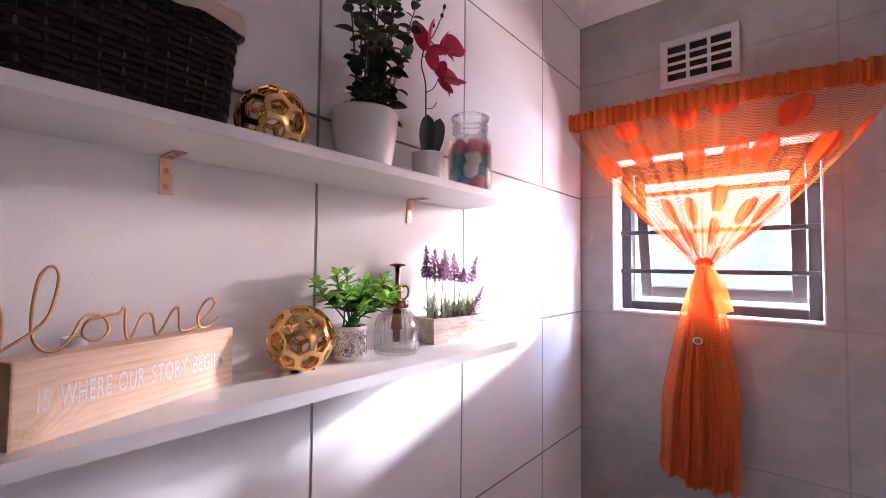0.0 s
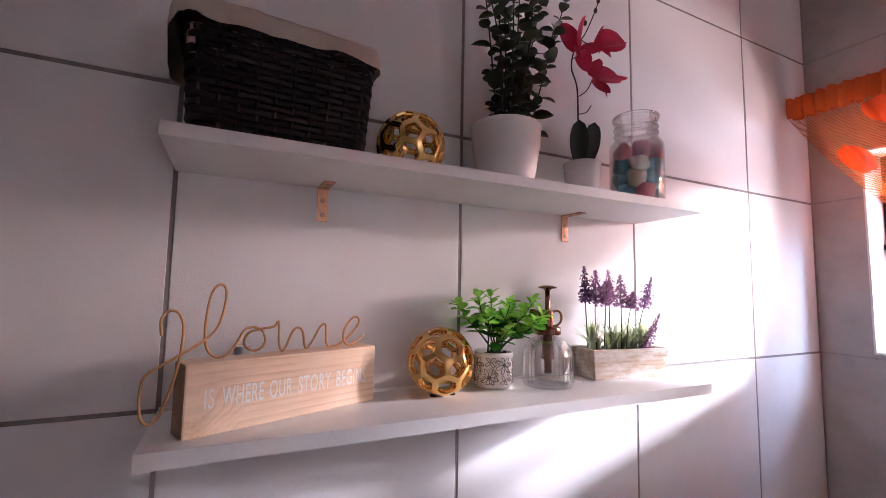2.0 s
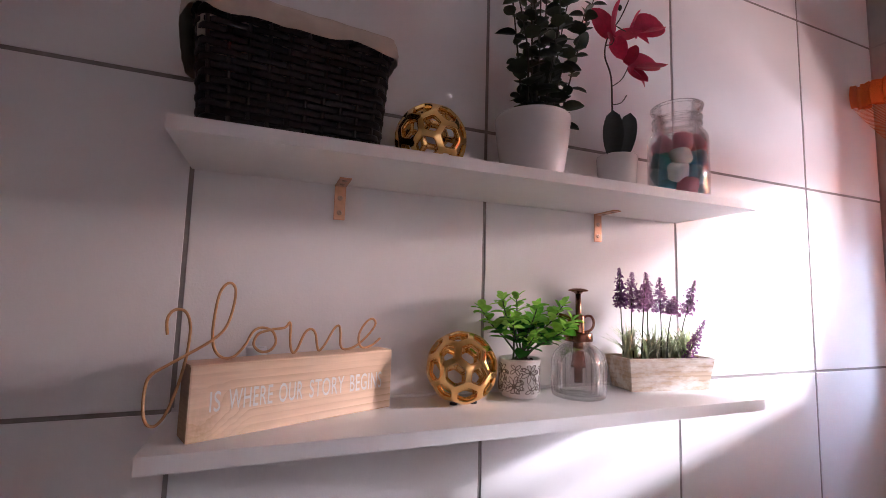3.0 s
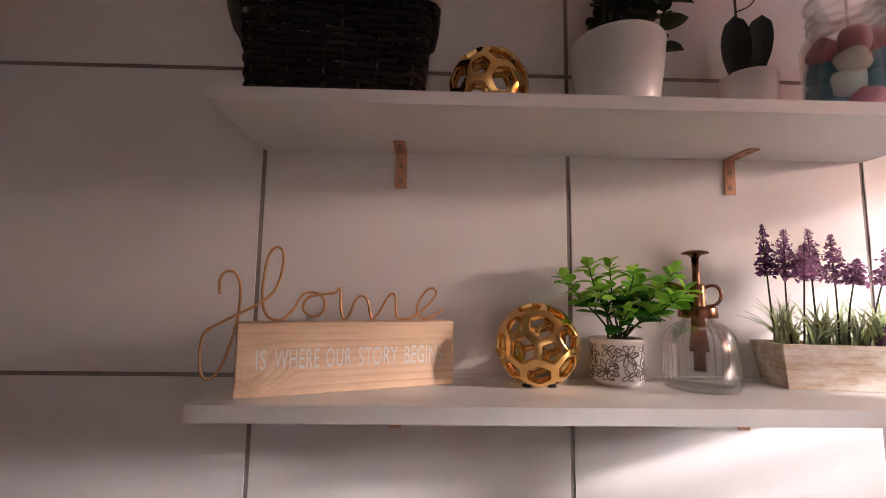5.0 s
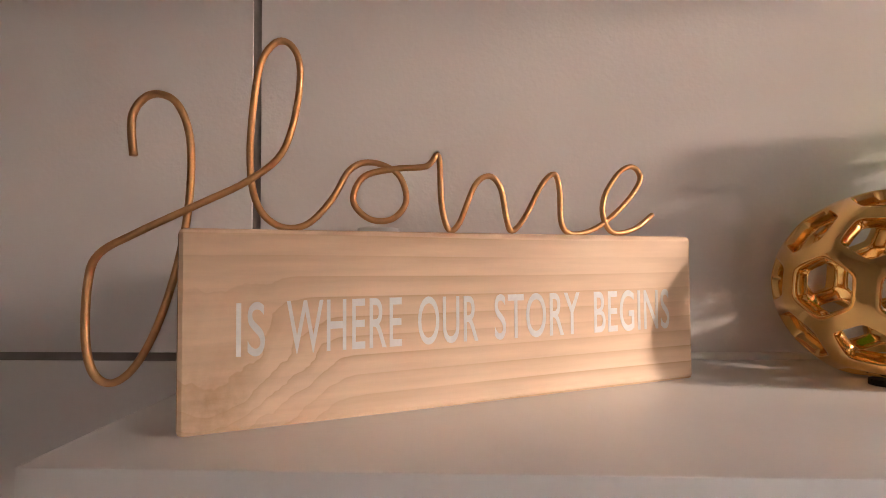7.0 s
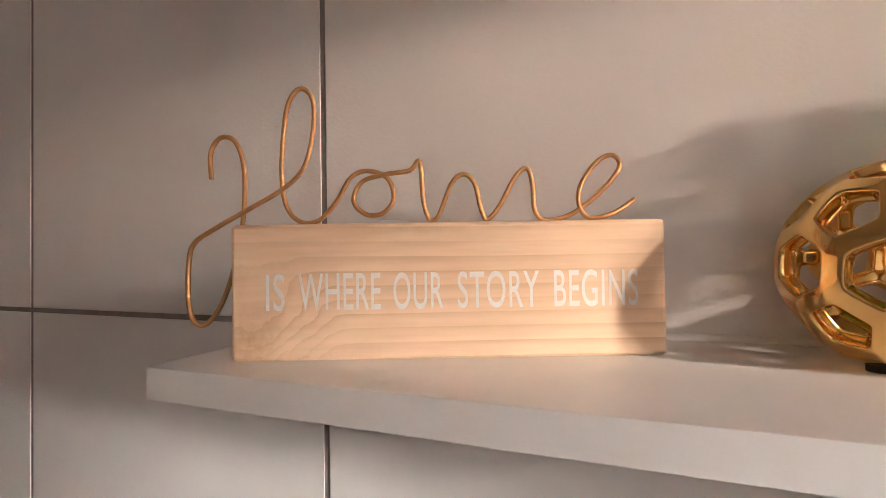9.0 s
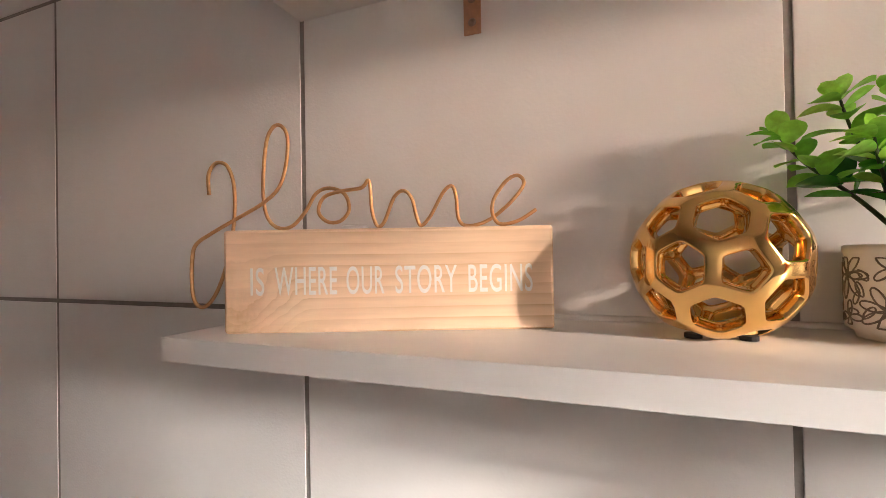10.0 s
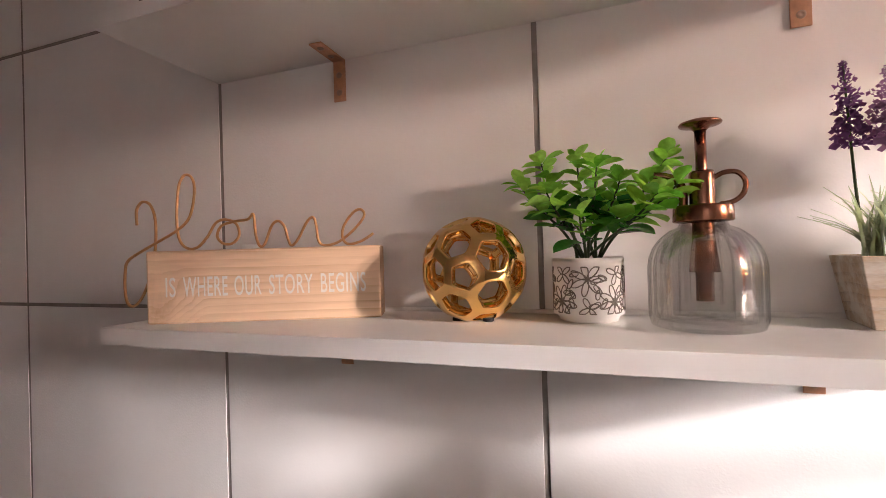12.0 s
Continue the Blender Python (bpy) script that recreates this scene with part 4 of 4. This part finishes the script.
for k in range(NL):
    col = []
    for g, h in rings[k]:
        p, n = loops[g][k]
        f = p.x / QL
        drop = 0.004 + 0.006 * noise.noise((p.x * 30, p.y * 30, 3)) + 0.030 * max(0.0, min(1.0, -p.x / 0.010)) * max(0.0, min(1.0, (p.y + 0.005) / 0.03))
        topz = 0.022 + 0.004 * noise.noise((p.x * 16, p.y * 16, 1)) - 0.004 * f
        z = QH + (-drop + h * (topz + drop) if h >= 0 else -0.03)
        q = p + n * (0.0022 * noise.noise((p.x * 60, p.y * 60, h * 2)) + (0.004 if f < 0.02 else 0.0))
        col.append(bm.verts.new((q.x, q.y, z)))
    verts.append(col)
for k in range(NL):
    a, b = verts[k], verts[(k + 1) % NL]
    for j in range(len(a) - 1):
        bm.faces.new((a[j], b[j], b[j + 1], a[j + 1]))
part("cloth_liner", bm, M_LINER, basket, "beige cotton liner folded over the rim", True)
tissue = thing("tissue", (0.066, 0.148, HIGH + 0.135), "crumpled white tissue in the basket", "tissue")
bm = bmesh.new()
bmesh.ops.create_icosphere(bm, subdivisions=4, radius=1)
for v in bm.verts:
    k = 1 + 0.25 * noise.noise(v.co * 2.2) + 0.10 * noise.noise(v.co * 6)
    v.co = Vector((v.co.x * 0.034, v.co.y * 0.050, v.co.z * 0.026)) * k
part("sheet", bm, M_TISSUE, tissue, smooth=True)

# ---- tall foliage in a white pot ----
rnd = random.Random(21)
euca = thing("potted_plant", (0.0756, 0.436, HIGH), "dark green eucalyptus stems in a plain white pot", "plant")
part("pot", lathe(bmesh.new(), [(0, 0.0005), (0.0400, 0.0005), (0.0420, 0.003), (0.0460, 0.028), (0.0505, 0.060), (0.0538, 0.0905), (0.0542, 0.0945), (0.0530, 0.0965), (0.0513, 0.0950), (0.0490, 0.080), (0, 0.080)], 56), M_CERAMIC, euca, "smooth white pot", True)
part("soil", lathe(bmesh.new(), [(0, 0.088), (0.03, 0.087), (0.0495, 0.085), (0.0495, 0.0815)], 28), M_SOIL, euca)
euca_leaf = [leaf_mesh("leaf", M_EUCA, 0.026 * k, 0.022 * k, 0.2, d, 0.8) for k, d in ((1.0, 0.15), (1.2, 0.3), (0.85, 0.0))]
for tip in ((0.010, -0.060, 0.385), (0.035, -0.040, 0.420), (0.0, -0.020, 0.440), (0.030, -0.010, 0.430), (0.010, 0.025, 0.430), (0.040, 0.030, 0.410), (0.0, 0.060, 0.410),
            (-0.010, 0.150, 0.400), (0.050, -0.070, 0.290), (0.052, 0.012, 0.300), (0.044, 0.058, 0.250), (-0.020, 0.100, 0.400), (0.048, -0.030, 0.240)):
    tx, ty, tz = tip
    nodes = int((tz - 0.1) / 0.021)
    leafy_stem(euca, [(tx * 0.35, ty * 0.3, 0.084), (tx * 0.75, ty * 0.45, 0.16), (tx * 1.0, ty * 0.7, 0.10 + (tz - 0.10) * 0.6), tip], 0.0017, euca_leaf, nodes, 0.10, 1.0, 1.0, 2, M_STEM_D, 0.35, rnd)

# ---- orchid ----
rnd = random.Random(8)
orchid = thing("orchid", (0.066, 0.600, HIGH), "artificial crimson orchid in a small white pot", "plant")
part("pot", lathe(bmesh.new(), [(0, 0.0005), (0.0245, 0.0005), (0.0262, 0.002), (0.0288, 0.030), (0.0314, 0.0640), (0.0309, 0.0660), (0.0296, 0.0652), (0.0282, 0.056), (0, 0.056)], 44), M_CERAMIC, orchid, "small white pot", True)
part("soil", lathe(bmesh.new(), [(0, 0.0605), (0.0280, 0.0585), (0.0280, 0.0565)], 20), M_SOIL, orchid)
pad_leaf = leaf_mesh("leaf", M_ORCHID_LEAF, 0.078, 0.030, 0.18, -0.05, 0.6, 10, 1.15)
for side, lean, size in ((-1, 0.10, 1.0), (1, 0.16, 1.0), (0.2, 0.02, 0.85)):
    way = Vector((lean, 0.10 * side, 1)).normalized()
    face = Vector((1, 0.15 * side - 0.6, 0))
    across = face.cross(way).normalized()
    m4 = Matrix((way, across, way.cross(across))).transposed().to_4x4()
    shared("leaf", pad_leaf, orchid, Matrix.Translation((0.010 + 0.004 * abs(side), 0.007 * side - 0.013, 0.053)) @ m4 @ Matrix.Diagonal((size, size, size, 1)))
stalk = smooth_path([(0, -0.004, 0.058), (0.002, -0.010, 0.13), (0.004, -0.014, 0.195), (0.006, -0.028, 0.228), (0.008, -0.022, 0.262), (0.010, 0.0, 0.295), (0.010, 0.020, 0.335), (0.011, 0.032, 0.365)], 8)
part("stalk", tube(bmesh.new(), stalk, lambda t: 0.0016 - 0.0007 * t, 7), M_STEM_D, orchid, smooth=True)
petal = [leaf_mesh("petal", M_PETAL, 0.046 * k, 0.030 * k, f, d, 0.75, 7) for k, f, d in ((1.0, 0.25, 0.15), (1.1, 0.1, -0.15), (0.85, 0.35, 0.3))]
lip = leaf_mesh("petal", M_PETAL, 0.018, 0.012, 0.8, 0.5, 1.0)


def bloom(centre, petals):
    """Petals from a common centre to their tips, each turned about its own length, and a lip."""
    c = Vector(centre)
    for k, (x, y, z, spin) in enumerate(petals):
        d = Vector((x, y, z)) - c
        shared("petal", petal[k % 3], orchid, aim(c, d.normalized(), spin + rnd.uniform(-8, 8), d.length / 0.045))
    shared("petal", lip, orchid, aim(c, (0.8, -0.3, -0.5), 0, 1.1))


bloom((0.012, 0.014, 0.217), ((0.020, 0.078, 0.236, 70), (0.030, 0.066, 0.213, 35), (0.022, 0.058, 0.194, 60), (0.020, 0.020, 0.252, 80), (0.024, 0.034, 0.188, 70)))
bloom((0.012, 0.024, 0.276), ((0.020, 0.090, 0.312, 80), (0.026, 0.072, 0.281, 30), (0.018, 0.022, 0.318, 80), (0.024, 0.050, 0.262, 55)))
bloom((0.010, -0.012, 0.260), ((0.018, -0.018, 0.316, 80), (0.018, -0.052, 0.292, 75), (0.020, -0.046, 0.236, 75), (0.022, -0.006, 0.222, 70), (0.020, 0.024, 0.270, 60)))
for a, b in (((0.003, -0.013, 0.180), (0.012, 0.014, 0.215)), ((0.009, -0.010, 0.282), (0.012, 0.024, 0.276)), ((0.007, -0.026, 0.245), (0.010, -0.012, 0.260)), ((0.003, -0.012, 0.150), (0.010, 0.012, 0.168))):
    a, b = Vector(a), Vector(b)
    part("stalk", tube(bmesh.new(), smooth_path([a, a.lerp(b, 0.5) + Vector((0.004, 0, -0.006)), b], 6), 0.0009, 6), M_STEM_D, orchid, smooth=True)
bud = bmesh.new()
bmesh.ops.create_icosphere(bud, subdivisions=2, radius=0.0042)
bud = mesh_of("bud", bud, M_STEM_D)
for p in ((0.006, 0.004, 0.318), (0.009, 0.026, 0.346), (0.010, 0.032, 0.366)):
    shared("bud", bud, orchid, pose(*p) @ Matrix.Diagonal((0.8, 0.8, 1.25, 1)))

# ---- jar of marshmallows ----
rnd = random.Random(14)
JAR = (0.083, 0.712, HIGH)
jar = thing("glass_jar", JAR, "clear screw-neck glass jar full of pastel marshmallows", "jar")
prof = [(0, 0.0005), (0.0385, 0.0005), (0.0430, 0.0025), (0.0445, 0.0065), (0.0445, 0.100), (0.0438, 0.1060), (0.0405, 0.1130), (0.0365, 0.1175), (0.0350, 0.1205), (0.0350, 0.1260), (0.0362, 0.1275), (0.0350, 0.1295),
        (0.0350, 0.1360), (0.0366, 0.1385), (0.0350, 0.1410), (0.0350, 0.1480), (0.0370, 0.1500), (0.0374, 0.1560), (0.0362, 0.1600), (0.0342, 0.1605), (0.0328, 0.1580), (0.0326, 0.1200),
        (0.0345, 0.1150), (0.0400, 0.1060), (0.0420, 0.100), (0.0420, 0.0085), (0.0400, 0.0055), (0, 0.0050)]
part("glass_body", lathe(bmesh.new(), [(r * 1.03, z * 1.02) for r, z in prof], 64), M_JAR, jar, "clear glass", True)
for name, r, z, thick in (("lip", 0.0379, 0.1600, 0.0026), ("thread", 0.0368, 0.1408, 0.0016), ("thread", 0.0368, 0.1300, 0.0016)):
    ring = [(r * math.cos(a), r * math.sin(a), z) for a in [2 * math.pi * k / 56 for k in range(56)]]
    part(name, tube(bmesh.new(), ring, thick, 10, closed=True), M_JAR, jar, smooth=True)
sweets = []
for k, mat in enumerate((M_PINK, M_BLUE, M_WHITE)):
    bm = lathe(bmesh.new(), [(0, -0.0150), (0.0085, -0.0148), (0.0132, -0.0118), (0.0150, -0.005), (0.0152, 0.005), (0.0136, 0.0118), (0.0088, 0.0148), (0, 0.0150)], 20)
    for v in bm.verts:
        v.co *= 1 + 0.16 * noise.noise(v.co * 70 + Vector((k, 0, 0)))
    sweets.append(mesh_of("marshmallow", bm, mat))
words = ("soft pink marshmallow inside the glass jar", "soft blue marshmallow inside the glass jar", "soft white marshmallow inside the glass jar")
ROUND = ((0, 1, 0, 0, 1), (2, 1, 0, 1, 1), (2, 1, 0, 0, 1), (0, 0, 1, 0, 0))
for layer, kinds in enumerate(ROUND):
    for k, c in enumerate(kinds):
        a = radians(-50 + 72 * k + (30 if layer == 0 else 9 * layer - 9))
        ob = new("marshmallow", sweets[c])
        ob.matrix_basis = pose(JAR[0] + 0.0262 * math.cos(a), JAR[1] + 0.0262 * math.sin(a), HIGH + 0.0215 + 0.0245 * layer + rnd.uniform(-0.0015, 0.0015), rnd.uniform(-50, 50), rnd.uniform(-50, 50), rnd.uniform(0, 180))
        tagged(ob, words[c], "marshmallow", "marshmallows in the jar")

# ---- curtain ----
CY = 1.392
KNOT = Vector((0.392, 1.425, 1.765))
curtain = thing("curtain", (0, 0, 0), "sheer orange knitted curtain tied in a knot", "curtain")


def sheet(name, f, nu, nv, material, label=""):
    """A cloth sheet f(u, v) with its own thickness direction left soft and a UV map."""
    bm = bmesh.new()
    uv = bm.loops.layers.uv.new("UVMap")
    grid = [[bm.verts.new(f(i / nu, j / nv)) for i in range(nu + 1)] for j in range(nv + 1)]
    for j in range(nv):
        for i in range(nu):
            fc = bm.faces.new((grid[j][i], grid[j][i + 1], grid[j + 1][i + 1], grid[j + 1][i]))
            for lp, (a, b) in zip(fc.loops, ((i, j), (i + 1, j), (i + 1, j + 1), (i, j + 1))):
                lp[uv].uv = (a / nu, 1 - b / nv)
    return part(name, bm, material, curtain, label, True)


def rail_point(u):
    return Vector((0.004 + 0.800 * u, CY, 2.247 - 0.022 * u + 0.006 * math.sin(3.1 * u)))


def fold(u, n, seed):
    return math.sin(2 * math.pi * n * u + 1.3 * math.sin(5 * u + seed)) + 0.45 * math.sin(2 * math.pi * n * 2.3 * u + seed)


def heading(side):
    def f(u, v):
        p = rail_point(u)
        bulge = math.sin(math.pi * v)
        return p + Vector((0.003 * fold(u, 31, 2), side * (0.006 * bulge + 0.012 * (fold(u, 33, 1) * 0.6 + 0.5)), 0.024 - 0.056 * v + 0.0026 * fold(u, 27, 3)))
    return f


sheet("heading", heading(-1), 260, 8, M_CLOTH, "gathered orange curtain heading")
sheet("heading", heading(1), 160, 6, M_CLOTH)


def veil(u, v):
    a = rail_point(u) + Vector((0, 0, -0.026))
    b = KNOT + Vector(((u - 0.5) * 0.046, 0.012 * math.cos(math.pi * (u - 0.5)) - 0.012, 0))
    bow = v ** 1.06
    p = a.lerp(b, bow)
    p.x += (u - 0.5) * 0.065 * math.sin(math.pi * v)
    p.y += 0.017 * fold(u, 12, 4) * (0.35 + 0.65 * v) * (1 - 0.55 * v) + 0.006 * math.sin(math.pi * v)
    p.z += 0.010 * math.sin(math.pi * v) * math.sin(2 * math.pi * u)
    return p


sheet("veil", veil, 200, 70, M_SHEER, "sheer knit panel with woven orange spots")


def tail(width_top, width_low, z1, seed, dx, dy, n):
    def f(u, v):
        w = width_top + (width_low - width_top) * min(1.0, v * 1.6) ** 0.7
        x = KNOT.x + dx * v + (u - 0.5) * w
        y = KNOT.y + dy * v + 0.011 * fold(u, n, seed) * (0.35 + 0.65 * v) + 0.012 * math.cos(math.pi * (u - 0.5)) * -1
        return Vector((x, y, KNOT.z - 0.012 + (z1 - KNOT.z) * v - 0.018 * v * math.cos(math.pi * (u - 0.62)) + 0.004 * fold(u, n, seed) * v))
    return f


sheet("tail", tail(0.04, 0.205, 1.155, 1, -0.030, 0.035, 4.0), 110, 70, M_TAIL, "hanging sheer orange tail")
sheet("tail", tail(0.035, 0.120, 1.165, 5, -0.022, 0.022, 3.0), 90, 60, M_TAIL, "hanging sheer orange tail")


def hem(u, v):
    p = tail(0.04, 0.207, 1.155, 1, -0.030, 0.033, 4.0)(u, 0.945 + 0.06 * v)
    return p + Vector((0, -0.0015, 0))


sheet("hem", hem, 110, 6, M_CLOTH, "solid orange hem band")
for x0, w, z1, y, seed in ((-0.050, 0.036, 1.230, -0.018, 2), (-0.002, 0.030, 1.215, -0.022, 7), (0.048, 0.036, 1.205, -0.020, 4)):
    def band(u, v, x0=x0, w=w, z1=z1, y=y, seed=seed):
        x = KNOT.x - 0.012 + x0 * (0.25 + 0.75 * v) + (u - 0.5) * w * (0.6 + 0.4 * v)
        return Vector((x, KNOT.y + y + 0.03 * v + 0.006 * fold(u, 1.5, seed), KNOT.z - 0.14 + (z1 - KNOT.z + 0.14) * v))
    sheet("pleat", band, 14, 40, M_CLOTH)
bm = bmesh.new()
bmesh.ops.create_uvsphere(bm, u_segments=24, v_segments=16, radius=1)
for v in bm.verts:
    k = 1 + 0.18 * noise.noise(v.co * 3)
    v.co = KNOT + Vector((v.co.x * 0.024, v.co.y * 0.020, v.co.z * 0.022)) * k
part("knot", bm, M_CLOTH, curtain, "tied knot", True)


def ribbon(start, way, length, width, seed):
    s, d = Vector(start), Vector(way).normalized()
    across = Vector((d.z, 0, -d.x)).normalized()

    def f(u, v):
        p = s + d * length * v + across * (u - 0.5) * width * (0.35 + 0.65 * min(1, v * 2))
        return p + Vector((0, -0.010 * math.sin(math.pi * v) + 0.006 * math.sin(5 * u + seed), -0.03 * v * v))
    return f


sheet("tie_end", ribbon(KNOT + Vector((0.012, -0.022, -0.004)), (0.34, 0, -1), 0.105, 0.055, 1), 14, 24, M_CLOTH)
sheet("tie_end", ribbon(KNOT + Vector((-0.006, -0.024, -0.004)), (0.04, 0, -1), 0.175, 0.058, 3), 14, 30, M_CLOTH)
bm = bmesh.new()
tube(bm, [KNOT + Vector((-0.012 + 0.0105 * math.cos(a), -0.036, -0.212 + 0.0085 * math.sin(a))) for a in [6.283 * k / 28 for k in range(28)]], 0.0024, 8, closed=True)
part("ring", bm, M_RING, curtain, "small white plastic ring", True)
rail = thing("curtain_wire", (0, 0, 0), "thin stretched wire that carries the curtain", "curtain wire")
part("wire", tube(bmesh.new(), [(0.0005, CY, 2.247), rail_point(0.5), (EAST - 0.0005, CY, 2.200)], 0.0022, 8), M_BAR, rail, smooth=True)

# ---- wall tiles ----
def tile_cells(a0, a1, phase, z1, wide=PITCH):
    """Cells of the tile grid between a0 and a1, in rows from the floor."""
    k0 = math.floor((a0 - phase) / wide)
    for k in range(k0, math.ceil((a1 - phase) / wide)):
        lo_a, hi_a = max(a0, phase + k * wide), min(a1, phase + (k + 1) * wide)
        if hi_a - lo_a < 0.01:
            continue
        for r in range(math.ceil(z1 / PITCH)):
            yield lo_a + JOINT / 2, hi_a - JOINT / 2, r * PITCH + JOINT / 2, min(z1, (r + 1) * PITCH) - JOINT / 2


WALL_TOP = TOP - 0.069
for y0, y1, z0, z1 in tile_cells(SOUTH, NORTH + JOINT / 2 - 0.001, 0.0, WALL_TOP):
    tile = part("tile", boxed((-0.005, y0, z0), (0.0, y1, z1), 0.0005), M_TILE, wall_west)
for x0, x1, z0, z1 in tile_cells(0.001, EAST, 0.692, WALL_TOP, 2 * PITCH):
    cuts = [(x0, x1, z0, z1)]
    if x1 > WX0 and x0 < WX1 and z1 > WZ0 and z0 < WZ1:
        cuts = []
        if x0 < WX0:
            cuts.append((x0, WX0, z0, z1))
        if x1 > WX1:
            cuts.append((WX1, x1, z0, z1))
        xa, xb = max(x0, WX0), min(x1, WX1)
        if z0 < WZ0:
            cuts.append((xa, xb, z0, WZ0))
        if z1 > WZ1:
            cuts.append((xa, xb, WZ1, z1))
    if not cuts:
        continue
    bm = bmesh.new()
    for xa, xb, za, zb in cuts:
        box(bm, (xa, NORTH, za), (xb, NORTH + 0.005, zb), 0.0006)
    part("tile", bm, M_GREY, wall_north)
